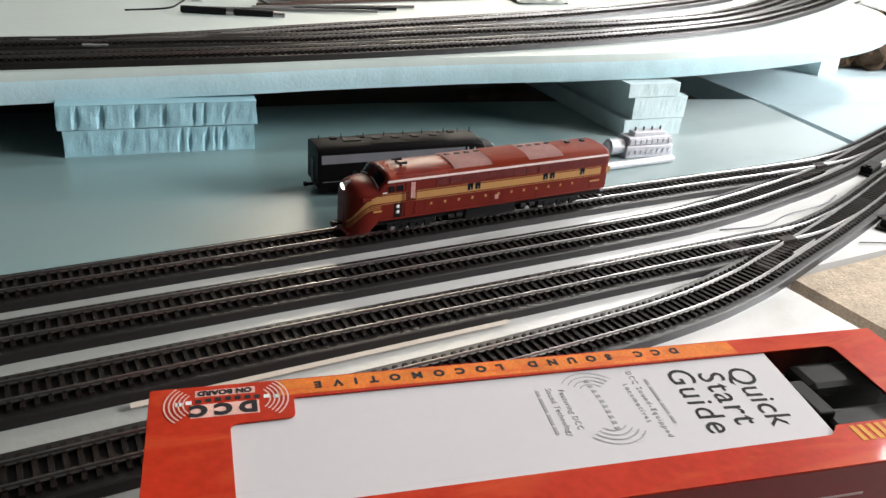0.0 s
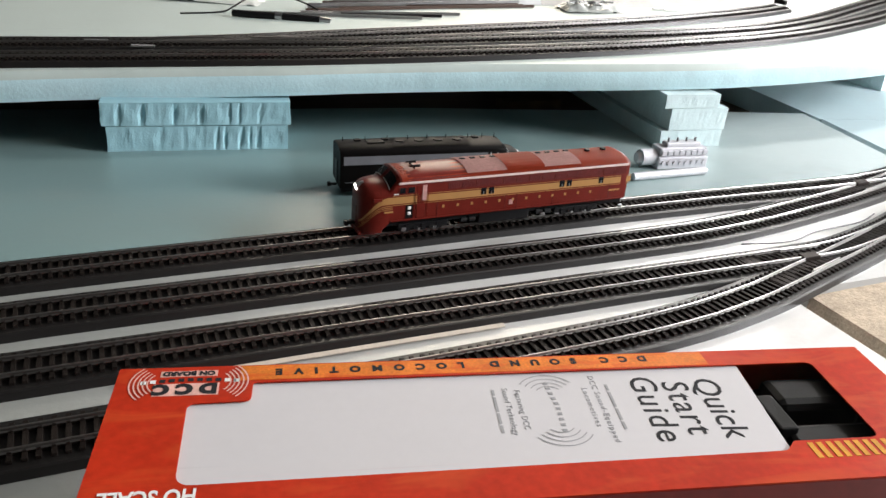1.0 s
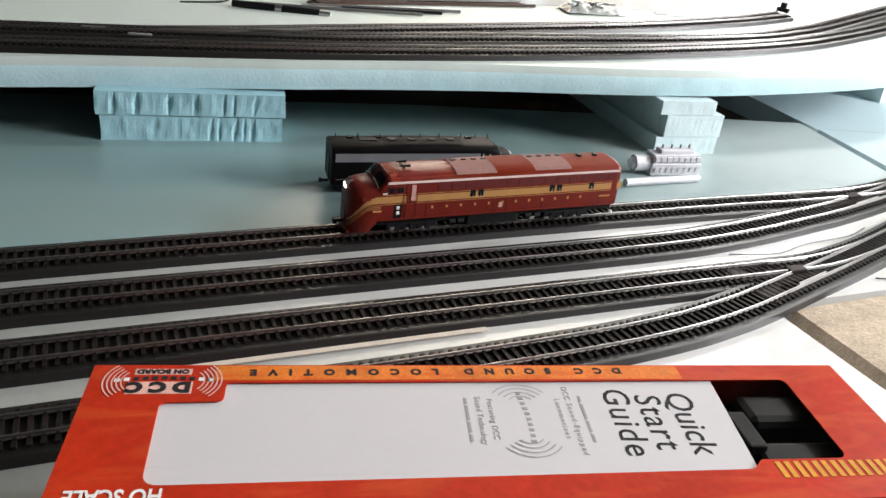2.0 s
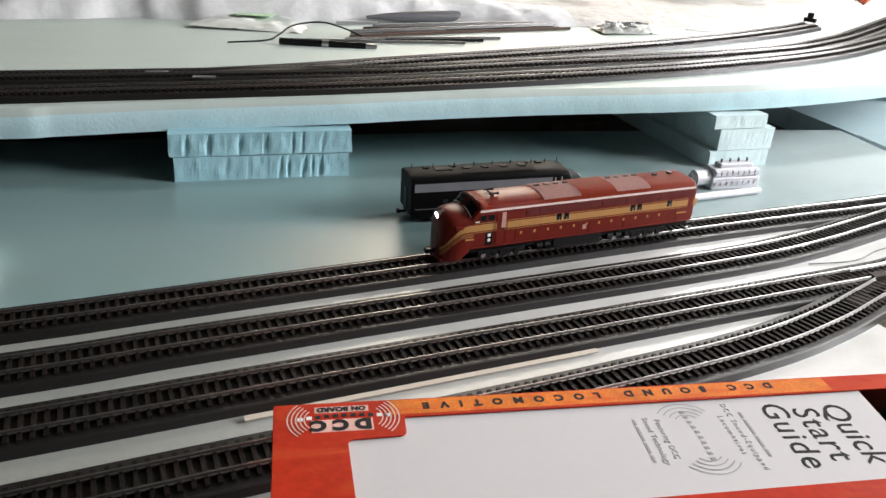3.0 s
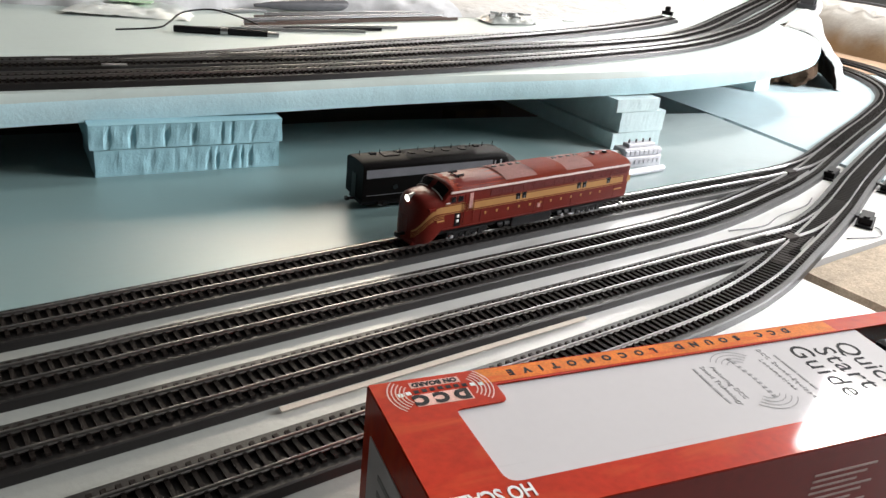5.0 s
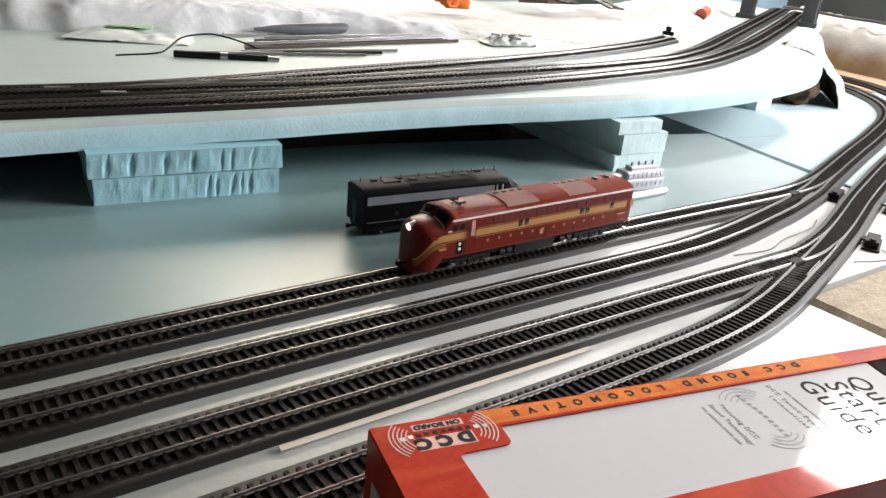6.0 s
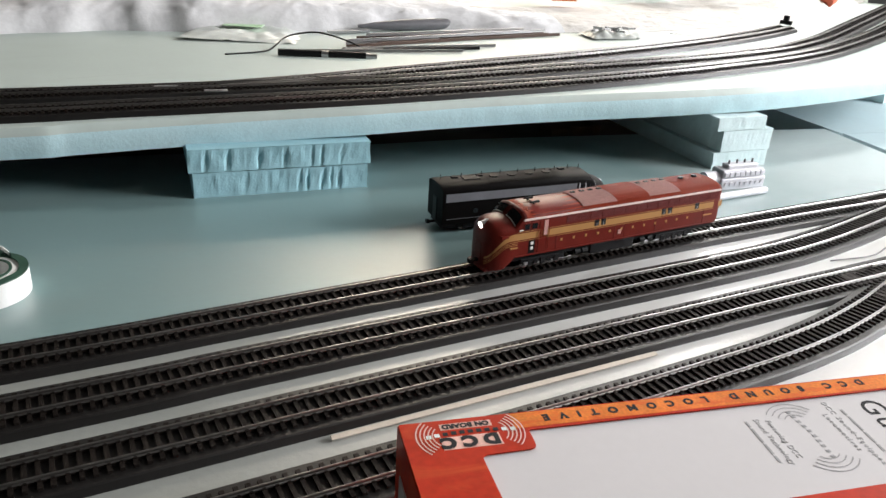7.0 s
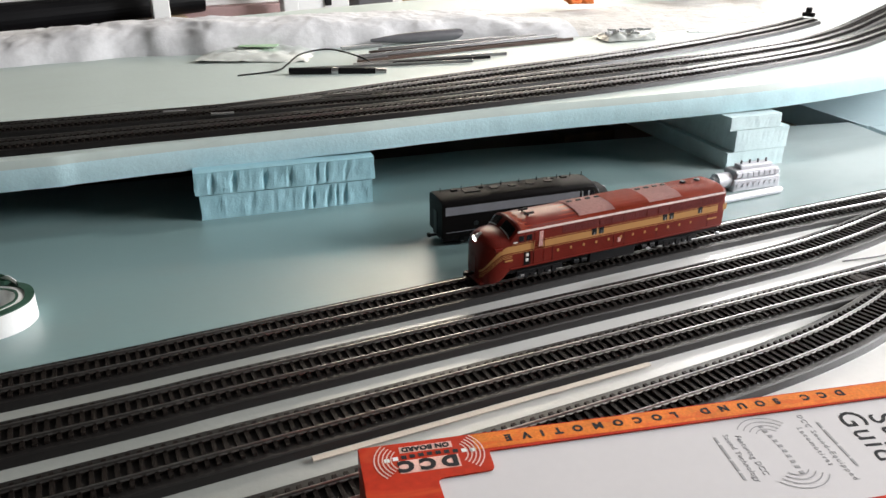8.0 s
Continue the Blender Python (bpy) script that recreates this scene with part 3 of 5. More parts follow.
T4 = [(-1.1, -0.146, 0), (-0.6, -0.163, 0), (-0.2, -0.1705, 0), (-0.1, -0.1735, 0), (0.0, -0.1755, 0), (0.06, -0.1757, 0), (0.128, -0.1748, 0), (0.18, -0.1710, 0), (0.213, -0.1660, 0), (0.249, -0.1588, 0), (0.285, -0.1492, 0), (0.319, -0.1397, 0), (0.36, -0.1285, 0), (0.395, -0.1185, 0), (0.435, -0.1065, 0), (0.475, -0.0940, 0),
      (0.526, -0.0768, 0), (0.60, -0.0525, 0), (0.76, -0.0045, 0), (0.90, 0.035, 0), (1.0, 0.064, 0), (1.10, 0.095, 0), (1.19, 0.132, 0), (1.27, 0.180, 0), (1.335, 0.235, 0), (1.385, 0.30, 0), (1.412, 0.365, 0), (1.420, 0.44, 0), (1.405, 0.53, 0), (1.37, 0.61, 0)]
L1, L2, L3, L4 = (spline(p, 0.01) for p in (T1, T2, T3, T4))
YARD = "yard tracks"
track(T1, "nickel rails on black ties under the red locomotive", YARD, 0.0003, stop=L2)
track(T2, "empty flex track curving into the return loop", YARD, beside=L1)
track(T3, "empty straight yard track ending at a turnout", YARD, 0.0003, stop=L4)
track(T4, "yard track passing behind the box to the loop", YARD, beside=L3)


BROWN_TIE = material("brown_tie_base", (0.016, 0.0085, 0.006), 0.6, vary=0.3, scale=120, spec=0.25)


def turnout(main, branch, at, label):
    """Brown tie base, frog and guard rails where a branch leaves a track. at: where the inner rails cross."""
    top = BED_H + TIE_H
    mid = Vector((*at, 0))
    near = min(range(len(main)), key=lambda i: (main[i] - mid).length)
    way = (main[min(near + 1, len(main) - 1)] - main[max(near - 1, 0)]).normalized()
    a = math.degrees(math.atan2(way.y, way.x))
    tn = thing("turnout", pose(mid.x, mid.y, 0, 0, 0, a), label, "turnout", "turnouts")
    part("frog", box(-0.009, 0.007, -0.0040, 0.0040, top - 0.0006, top + 0.0027, bevel=0.0006), BROWN_TIE, tn, "dark plastic frog")
    for line, side in ((main, 1 if (mid - main[near]).dot(Vector((-way.y, way.x, 0))) < 0 else -1), (branch, 0)):
        k = min(range(len(line)), key=lambda i: (line[i] - mid).length)
        if side == 0:
            w = (line[min(k + 1, len(line) - 1)] - line[max(k - 1, 0)]).normalized()
            side = 1 if (mid - line[k]).dot(Vector((-w.y, w.x, 0))) < 0 else -1
        piece = offset_line(line, side * (GAUGE - 0.0022), top)[max(0, k - 2):k + 3]
        if len(piece) > 2:
            guard = part("guard_rail", sweep(piece, RAIL_PROFILE), RAIL, tn)
            guard.matrix_parent_inverse = tn.matrix_basis.inverted()
    web = bmesh.new()
    for line in (main, branch):
        k = min(range(len(line)), key=lambda i: (line[i] - mid).length)
        piece = line[max(0, k - 6):k + 17]
        if len(piece) > 2:
            sweep(piece, [(-0.0118, BED_H), (0.0118, BED_H), (0.0118, BED_H + 0.0012), (-0.0118, BED_H + 0.0012)], bm=web)
    base = part("tie_base", web, BROWN_TIE, tn, "dark brown moulded tie base")
    base.matrix_parent_inverse = tn.matrix_basis.inverted()


turnout(L1, L2, (0.512, -0.0158), "dark brown turnout joining the two inner yard tracks")
turnout(L3, L4, (0.326, -0.1287), "dark brown turnout joining the outer yard tracks")


def on_deck(pts):
    return [(x, y, deck_top(x, y)) for x, y in pts]


U1 = on_deck([(-1.2, 0.60), (-0.7, 0.42), (-0.3, 0.324), (-0.2, 0.304), (-0.11, 0.285), (0.05, 0.255), (0.23, 0.232), (0.37, 0.222), (0.45, 0.221), (0.56, 0.224), (0.65, 0.236), (0.728, 0.256), (0.866, 0.302), (1.047, 0.377), (1.20, 0.443), (1.44, 0.552)])
U2 = on_deck([(-1.2, 0.66), (-0.7, 0.49), (-0.3, 0.388), (-0.2, 0.364), (-0.1, 0.342), (0.0, 0.322), (0.09, 0.302), (0.24, 0.290), (0.405, 0.274), (0.50, 0.269), (0.62, 0.273), (0.70, 0.290), (0.787, 0.319), (0.985, 0.404), (1.247, 0.517), (1.44, 0.602)])
U3 = on_deck([(-0.10, 0.3425), (0.0, 0.338), (0.095, 0.340), (0.20, 0.340), (0.33, 0.340), (0.476, 0.345), (0.60, 0.357), (0.70, 0.374), (0.79, 0.398)])
UP = "upper deck tracks"
track(U1, "flex track along the upper deck's edge", UP)
track(U2, "second flex track on the upper deck", UP, 0.0002, beside=spline(U3, 0.01))
track(U3, "short upper siding ending at a bumper post", UP, 0.0004, stop=spline(U2, 0.01))


# ---- the two diesel locomotives ----
def section_at(secs, x):
    """Half width, bottom, shoulder and top of the hull at x."""
    for a, b in zip(secs, secs[1:]):
        if a[0] <= x <= b[0]:
            t = (x - a[0]) / (b[0] - a[0])
            return [a[i] * (1 - t) + b[i] * t for i in range(1, 5)]
    return list((secs[0] if x < secs[0][0] else secs[-1])[1:])


def hull_point(secs, x, a, out=0.0):
    """A point of the rounded roof at x; a runs from 0 at the one shoulder to 180 degrees at the other."""
    w, b, s, t = section_at(secs, x)
    c, sn = math.cos(a), math.sin(a)
    k = 0.88
    return Vector((x, -(w + out) * math.copysign(abs(c) ** k, c), s + (t - s + out) * abs(sn) ** k))


def hull(secs, close_rear=True):
    bm = bmesh.new()
    rings = []
    for x, w, b, s, t in secs:
        ring = [bm.verts.new((x, -w * 0.985, b)), bm.verts.new((x, -w, b + (s - b) * 0.1)), bm.verts.new((x, -w, b + (s - b) * 0.55))]
        for i in range(17):
            ring.append(bm.verts.new(hull_point(secs, x, math.pi * i / 16)))
        ring += [bm.verts.new((x, w, b + (s - b) * 0.55)), bm.verts.new((x, w, b + (s - b) * 0.1)), bm.verts.new((x, w * 0.985, b))]
        rings.append(ring)
    k = len(rings[0])
    for a, b in zip(rings, rings[1:]):
        for i in range(k):
            bm.faces.new((a[i], b[i], b[(i + 1) % k], a[(i + 1) % k]))
    bm.faces.new(rings[0])
    bm.faces.new(list(reversed(rings[-1])))
    bmesh.ops.recalc_face_normals(bm, faces=bm.faces)
    return bm


def side_band(secs, side, xs, low, high, out=0.0003, thick=0.0002):
    """A painted strip following the hull's side."""
    bm = bmesh.new()
    rows = []
    for x in xs:
        w = section_at(secs, x)[0] + out
        rows.append([bm.verts.new((x - (out if x < 0.01 else 0), side * w, z)) for z in (low(x), high(x))])
    for a, b in zip(rows, rows[1:]):
        f = (a[0], b[0], b[1], a[1])
        bm.faces.new(f if side < 0 else f[::-1])
    return bm


def side_plate(secs, side, x0, x1, z0, z1, out=0.0004, bevel=0.00015):
    w = section_at(secs, (x0 + x1) / 2)[0]
    y0, y1 = sorted((side * (w - 0.001), side * (w + out)))
    return box(x0, x1, y0, y1, z0, z1, bevel=bevel)


def roof_patch(secs, x0, x1, a0, a1, out=0.0006):
    bm = bmesh.new()
    rows = [[bm.verts.new(hull_point(secs, x, radians(a0 + (a1 - a0) * i / 8), out)) for i in range(9)] for x in (x0, (x0 + x1) / 2, x1)]
    for a, b in zip(rows, rows[1:]):
        for i in range(8):
            bm.faces.new((a[i], b[i], b[i + 1], a[i + 1]))
    r = bmesh.ops.solidify(bm, geom=bm.faces[:], thickness=0.0004)
    bmesh.ops.recalc_face_normals(bm, faces=bm.faces)
    return bm


def truck(loco, x, axles, spread, long):
    tr = part("truck", box(x - long / 2, x + long / 2, -0.0142, 0.0142, 0.0035, 0.0075, bevel=0.0006), BLACK, loco)
    for side in (-1, 1):
        bm = box(x - long / 2, x + long / 2, side * 0.0148 - 0.0009, side * 0.0148 + 0.0009, 0.0046, 0.0086, bevel=0.0004)
        for k in range(axles):
            ax = x + (k - (axles - 1) / 2) * spread
            add_box(bm, ax - 0.0019, ax + 0.0019, side * 0.0155 - 0.0009, side * 0.0155 + 0.0009, 0.0030, 0.0076)
            if k:
                add_box(bm, ax - spread / 2 - 0.0016, ax - spread / 2 + 0.0016, side * 0.0155 - 0.0006, side * 0.0155 + 0.0006, 0.0036, 0.0064)
        part("side_frame", bm, BLACK, tr)
    for k in range(axles):
        ax = x + (k - (axles - 1) / 2) * spread
        bm = tube((ax, -0.0075, 0.0055), (ax, 0.0075, 0.0055), 0.0012)
        for side in (-1, 1):
            add_tube(bm, (ax, side * 0.0076, 0.0055), (ax, side * 0.0102, 0.0055), 0.0056, 0.0054, 24)
        part("wheelset", bm, STEEL, tr)


def coupler(loco, x, way):
    bm = box(min(x, x + way * 0.006), max(x, x + way * 0.006), -0.0012, 0.0012, 0.0062, 0.0084, bevel=0.0003)
    add_box(bm, *sorted((x + way * 0.0055, x + way * 0.0085)), -0.0026, 0.0018, 0.0056, 0.0092, bevel=0.0005)
    part("coupler", bm, BLACK, loco)


def red_locomotive(m):
    loco = thing("diesel_locomotive", m, "glossy tuscan red streamlined model diesel with gold stripe on the track", "model locomotive")
    L = 0.2295
    secs = [(0.0045, 0.0062, 0.0036, 0.0170, 0.0262), (0.0051, 0.0092, 0.0032, 0.0215, 0.0322), (0.0062, 0.0118, 0.0030, 0.0250, 0.0356), (0.0082, 0.0140, 0.0030, 0.0275, 0.0378), (0.0115, 0.0157, 0.0030, 0.0295, 0.0390),
            (0.0155, 0.0169, 0.0036, 0.0306, 0.0396), (0.0195, 0.0175, 0.0060, 0.0312, 0.0398), (0.0240, 0.0178, 0.0105, 0.0318, 0.0401), (0.0256, 0.0178, 0.0120, 0.0330, 0.0410), (0.0276, 0.0178, 0.0125, 0.0366, 0.0437),
            (0.0298, 0.0178, 0.0125, 0.0396, 0.0458), (0.0320, 0.0178, 0.0125, 0.0412, 0.0468), (0.0450, 0.0178, 0.0125, 0.0416, 0.0474), (0.1400, 0.0178, 0.0125, 0.0416, 0.0474), (L - 0.0025, 0.0178, 0.0125, 0.0416, 0.0474), (L, 0.0172, 0.0128, 0.0408, 0.0464)]
    smooth_by_angle(part("body_shell", hull(secs), RED, loco), 32)
    part("roof_skin", roof_patch(secs, 0.0335, L - 0.003, 9, 171, 0.0003), LIT_RED, loco, "roof panel in red lightened for light from above", smooth=True)
    low = lambda x: 0.0262 - (max(0.0, 0.0210 - x) / 0.0160) ** 1.7 * 0.0150
    high = lambda x: 0.0314 - (max(0.0, 0.0225 - x) / 0.0175) ** 1.7 * 0.0185
    xs = [0.0049, 0.0055, 0.0064, 0.0075, 0.0090, 0.0105, 0.0120, 0.0140, 0.0160, 0.0190, 0.0230, 0.0270, 0.0320] + [0.036 + 0.0196 * i for i in range(11)]
    for side in (-1, 1):
        part("gold_stripe", side_band(secs, side, xs, low, high), GOLD, loco)
        for k in range(3):
            part("pin_stripe", side_band(secs, side, xs[:12], lambda x: low(x) - 0.0016 - 0.0013 * k, lambda x: low(x) - 0.0011 - 0.0013 * k), GOLD, loco)
        for lift in (-0.0012, 0.0008):
            part("edge_line", side_band(secs, side, xs[11:], lambda x: (low(x) if lift < 0 else high(x)) + lift, lambda x: (low(x) if lift < 0 else high(x)) + lift + 0.0004), GOLD, loco)
        for i in range(12):
            x = 0.066 + i * 0.0116
            part("gilt_bar", side_plate(secs, side, x, x + 0.0017, 0.0200, 0.0220, 0.00035, 0), GOLD, loco)
        part("gilt_bar", side_plate(secs, side, 0.0210, 0.0275, 0.0196, 0.0208, 0.00035, 0), GOLD, loco)
        part("gilt_bar", side_plate(secs, side, 0.212, 0.222, 0.0200, 0.0212, 0.00035, 0), GOLD, loco)
        part("herald", side_plate(secs, side, 0.1215, 0.1250, 0.0170, 0.0208, 0.00035, 0.0004), PANEL, loco, "small pinkish herald plate")
        part("marker_board", side_plate(secs, side, 0.0130, 0.0190, 0.0290, 0.0310, 0.0012, 0), RED, loco)
        # cab windows and door
        for x0, x1 in ((0.0320, 0.0365), (0.0385, 0.0435)):
            part("window_frame", side_plate(secs, side, x0 - 0.0007, x1 + 0.0007, 0.0332, 0.0388, 0.00035), RED, loco)
            part("cab_window", side_plate(secs, side, x0, x1, 0.0338, 0.0382, 0.0005), GLASS, loco)
        bm = side_plate(secs, side, 0.0278, 0.0312, 0.0334, 0.0340, 0.0006, 0)
        part("quarter_window_trim", bm, WHITE, loco, "bright quarter window trim")
        part("cab_door", side_plate(secs, side, 0.0455, 0.0525, 0.0140, 0.0395, 0.0003), RED, loco)
        part("door_edge", side_plate(secs, side, 0.0495, 0.0530, 0.0272, 0.0392, 0.0005), PANEL, loco, "pale pink door edge")
        for x in (0.0445, 0.0540):
            w = section_at(secs, x)[0] + 0.0008
            part("grab_rail", tube((x, side * w, 0.0150), (x, side * w, 0.0330), 0.00025, sides=8), RED, loco, "thin red grab rail")
        for z in (0.0168, 0.0208):
            part("step", side_plate(secs, side, 0.0385, 0.0412, z, z + 0.0026, 0.0006, 0.0005), WHITE, loco, "small white step plate")
        part("ladder_recess", side_plate(secs, side, 0.0372, 0.0425, 0.0140, 0.0246, 0.0002, 0), BLACK, loco)
        # square windows along the side, in pairs
        for x in (0.0990, 0.1055, 0.1670, 0.1735, 0.2030):
            part("side_window", side_plate(secs, side, x - 0.0022, x + 0.0022, 0.0276, 0.0326, 0.0005), GLASS, loco)
            part("window_divider", side_plate(secs, side, x - 0.0003, x + 0.0003, 0.0276, 0.0300, 0.0008, 0), STEEL, loco)
        # air filter panels under the roof's edge, rivet rows and panel joints
        for i in range(14):
            x = 0.070 + i * 0.0112
            part("filter_panel", side_plate(secs, side, x, x + 0.0104, 0.0342, 0.0396, 0.0003, 0.0001), FILTER, loco)
        for x in (0.0620, 0.1180, 0.1280, 0.1600, 0.2120):
            part("panel_joint", side_plate(secs, side, x, x + 0.0003, 0.0132, 0.0258, 0.0002, 0), FILTER, loco)
        part("skirt_rail", side_plate(secs, side, 0.026, L - 0.003, 0.0125, 0.0133, 0.0005, 0), RED, loco)
        part("drip_rail", side_plate(secs, side, 0.031, L - 0.002, 0.0407, 0.0423, 0.0008, 0.0003), ROOF_GLINT, loco, "drip rail coloured as the highlight along the roof edge")
    # windscreen, two panes and the pillar between
    for a0, a1 in ((30, 84), (96, 150)):
        part("windscreen_frame", roof_patch(secs, 0.0242, 0.0308, a0 - 4, a1 + 4, 0.0002), RED, loco)
        part("windscreen_pane", roof_patch(secs, 0.0247, 0.0300, a0, a1, 0.0006), GLASS, loco)
        part("screen_trim", roof_patch(secs, 0.0243, 0.0249, a0, a1, 0.0009), WHITE, loco, "bright windscreen trim")
    part("visor", roof_patch(secs, 0.0302, 0.0338, 12, 168, 0.0007), RED, loco)
    part("nose_headlight", tube((0.0050, 0, 0.0350), (0.0110, 0, 0.0362), 0.0026, 0.0030, 20), STEEL, loco)
    part("headlight_lens", tube((0.0044, 0, 0.0349), (0.0052, 0, 0.0351), 0.0023, 0.0025, 20), LAMP, loco, "lit white headlight lens")
    part("nose_door", box(0.0041, 0.0056, -0.0042, 0.0042, 0.0080, 0.0225, bevel=0.0004), RED, loco)
    part("pilot", box(0.0036, 0.0220, -0.0120, 0.0120, 0.0012, 0.0046, bevel=0.0010), RED, loco)
    # roof
    for x0, x1 in ((0.0850, 0.1180), (0.1505, 0.1830)):
        part("roof_screen", roof_patch(secs, x0, x1, 28, 152, 0.0008), PANEL, loco, "greyish pink roof screen panel")
        for k in range(4):
            x = x0 + 0.003 + k * 0.0085
            part("exhaust_stack", box(x, x + 0.0045, 0.0040, 0.0068, 0.0462, 0.0487, bevel=0.0006), BLACK, loco)
    part("roof_raise", roof_patch(secs, 0.1180, 0.1505, 30, 150, 0.0012), LIT_RED, loco, "raised roof hatch in the same lightened red")
    for x in (0.2000, 0.2150):
        part("roof_fan", tube((x, 0.003, 0.0468), (x, 0.003, 0.0492), 0.0026, 0.0022, 16), BLACK, loco)
    bm = tube((0.0440, -0.0045, 0.0491), (0.0519, -0.0045, 0.0491), 0.0005, 0.0011, 10)
    add_tube(bm, (0.0475, -0.0045, 0.0465), (0.0475, -0.0045, 0.0493), 0.0006, sides=8)
    add_tube(bm, (0.0440, 0.0045, 0.0491), (0.0519, 0.0045, 0.0491), 0.0005, 0.0011, 10)
    add_tube(bm, (0.0475, 0.0045, 0.0465), (0.0475, 0.0045, 0.0493), 0.0006, sides=8)
    add_tube(bm, (0.0475, -0.0045, 0.0482), (0.0475, 0.0045, 0.0482), 0.0005, sides=8)
    part("air_horn", bm, BLACK, loco)
    # below the floor
    part("underframe", box(0.022, L - 0.002, -0.0145, 0.0145, 0.0078, 0.0128), BLACK, loco)
    part("fuel_tank", box(0.098, 0.142, -0.0155, 0.0155, 0.0024, 0.0110, bevel=0.001), BLACK, loco)
    for x in (0.083, 0.090, 0.148, 0.156):
        part("air_tank", tube((x, -0.0150, 0.0070), (x + 0.005, -0.0150, 0.0070), 0.0020, sides=12), BLACK, loco)
    for x in (0.0350, 0.1520, 0.2250):
        part("brake_fitting", box(x, x + 0.004, -0.0168, -0.0150, 0.0035, 0.0062, bevel=0.0006), STEEL, loco, "small bright brake fitting")
    truck(loco, 0.0530, 3, 0.0125, 0.040)
    truck(loco, 0.1850, 3, 0.0125, 0.040)
    coupler(loco, 0.0050, -1)
    coupler(loco, L - 0.0005, 1)
    part("rear_diaphragm", box(L - 0.0005, L + 0.0022, -0.0055, 0.0055, 0.0085, 0.0330, bevel=0.0005), BLACK, loco)
    return loco


def black_locomotive(m):
    loco = thing("diesel_locomotive", m, "flat black streamlined model diesel parked on the bare foam", "model locomotive")
    L = 0.1720
    secs = [(0.0000, 0.0080, 0.0030, 0.0180, 0.0260), (0.0010, 0.0112, 0.0026, 0.0230, 0.0320), (0.0030, 0.0136, 0.0024, 0.0270, 0.0366), (0.0070, 0.0156, 0.0024, 0.0300, 0.0392), (0.0130, 0.0170, 0.0030, 0.0318, 0.0402), (0.0160, 0.0178, 0.0080, 0.0330, 0.0408),
            (0.0185, 0.0178, 0.0095, 0.0375, 0.0446), (0.0215, 0.0178, 0.0095, 0.0420, 0.0472), (0.0300, 0.0178, 0.0095, 0.0432, 0.0480), (L - 0.002, 0.0178, 0.0095, 0.0432, 0.0480), (L, 0.0173, 0.0098, 0.0426, 0.0472)]
    smooth_by_angle(part("body_shell", hull(secs), BLACK_PAINT, loco), 32)
    for side in (-1, 1):
        part("grey_band", side_band(secs, side, [0.0370 + 0.0132 * i for i in range(11)], lambda x: 0.0325, lambda x: 0.0408), GREY_BAND, loco, "dull grey side band")
        for x0, x1 in ((0.0225, 0.0272), (0.0290, 0.0337)):
            part("cab_window", side_plate(secs, side, x0, x1, 0.0335, 0.0398, 0.0004), GLASS, loco)
            part("window_post", side_plate(secs, side, x1, x1 + 0.0008, 0.0330, 0.0404, 0.0006, 0), SILVER, loco, "pale window post")
        for x in (0.0480, 0.0545):
            w = section_at(secs, x)[0] + 0.0008
            part("grab_rail", tube((x, side * w, 0.0120), (x, side * w, 0.0300), 0.0003, sides=8), STEEL, loco)
        for x in (0.0750, 0.1080, 0.1400):
            w = section_at(secs, x)[0]
            part("porthole", tube((x, side * (w - 0.001), 0.0220), (x, side * (w + 0.0004), 0.0220), 0.0026, sides=20), GLASS, loco)
        part("pin_stripe", side_band(secs, side, [0.0400 + 0.0128 * i for i in range(11)], lambda x: 0.0150, lambda x: 0.0156), GREY_BAND, loco)
    for a0, a1 in ((20, 82), (98, 160)):
        part("windscreen_pane", roof_patch(secs, 0.0163, 0.0208, a0, a1, 0.0005), GLASS, loco)
        part("screen_trim", roof_patch(secs, 0.0158, 0.0163, a0, a1, 0.0007), SILVER, loco, "silver windscreen trim")
    part("nose_headlight", tube((0.0010, 0, 0.0330), (0.0060, 0, 0.0345), 0.0026, 0.0030, 20), STEEL, loco)
    for x in (0.062, 0.080, 0.098, 0.116):
        part("roof_fan", tube((x, 0, 0.0478), (x, 0, 0.0494), 0.0045, 0.0042, 24), BLACK_PAINT, loco)
    for x in (0.024, 0.036, 0.050, 0.071, 0.089, 0.107, 0.126, 0.146, 0.166):
        part("lift_ring", tube((x, -0.005, 0.0470), (x, -0.005, 0.0522), 0.0004, sides=8), BLACK, loco)
    part("roof_hatch", box(0.130, 0.146, -0.004, 0.004, 0.0478, 0.0488, bevel=0.0004), BLACK_PAINT, loco)
    for x in (0.040, 0.054, 0.125, 0.150):
        part("roof_vent", box(x, x + 0.006, -0.008, -0.003, 0.0470, 0.0494, bevel=0.0006), BLACK_PAINT, loco)
    part("roof_edge", side_plate(secs, -1, 0.030, L - 0.002, 0.0420, 0.0428, 0.0004, 0), GREY_BAND, loco)
    part("dynamic_brake", roof_patch(secs, 0.0520, 0.1240, 50, 130, 0.0006), BLACK_PAINT, loco)
    part("underframe", box(0.020, L - 0.002, -0.0135, 0.0135, 0.0045, 0.0085), BLACK, loco)
    part("fuel_tank", box(0.072, 0.104, -0.0150, 0.0150, 0.0015, 0.0080, bevel=0.001), BLACK, loco)
    truck(loco, 0.0400, 2, 0.0270, 0.040)
    truck(loco, 0.1350, 2, 0.0270, 0.040)
    coupler(loco, -0.0010, -1)
    coupler(loco, L - 0.0005, 1)
    part("rear_door", box(L - 0.0006, L + 0.0006, -0.0045, 0.0045, 0.0100, 0.0330, bevel=0.0003), BLACK, loco)
    return loco


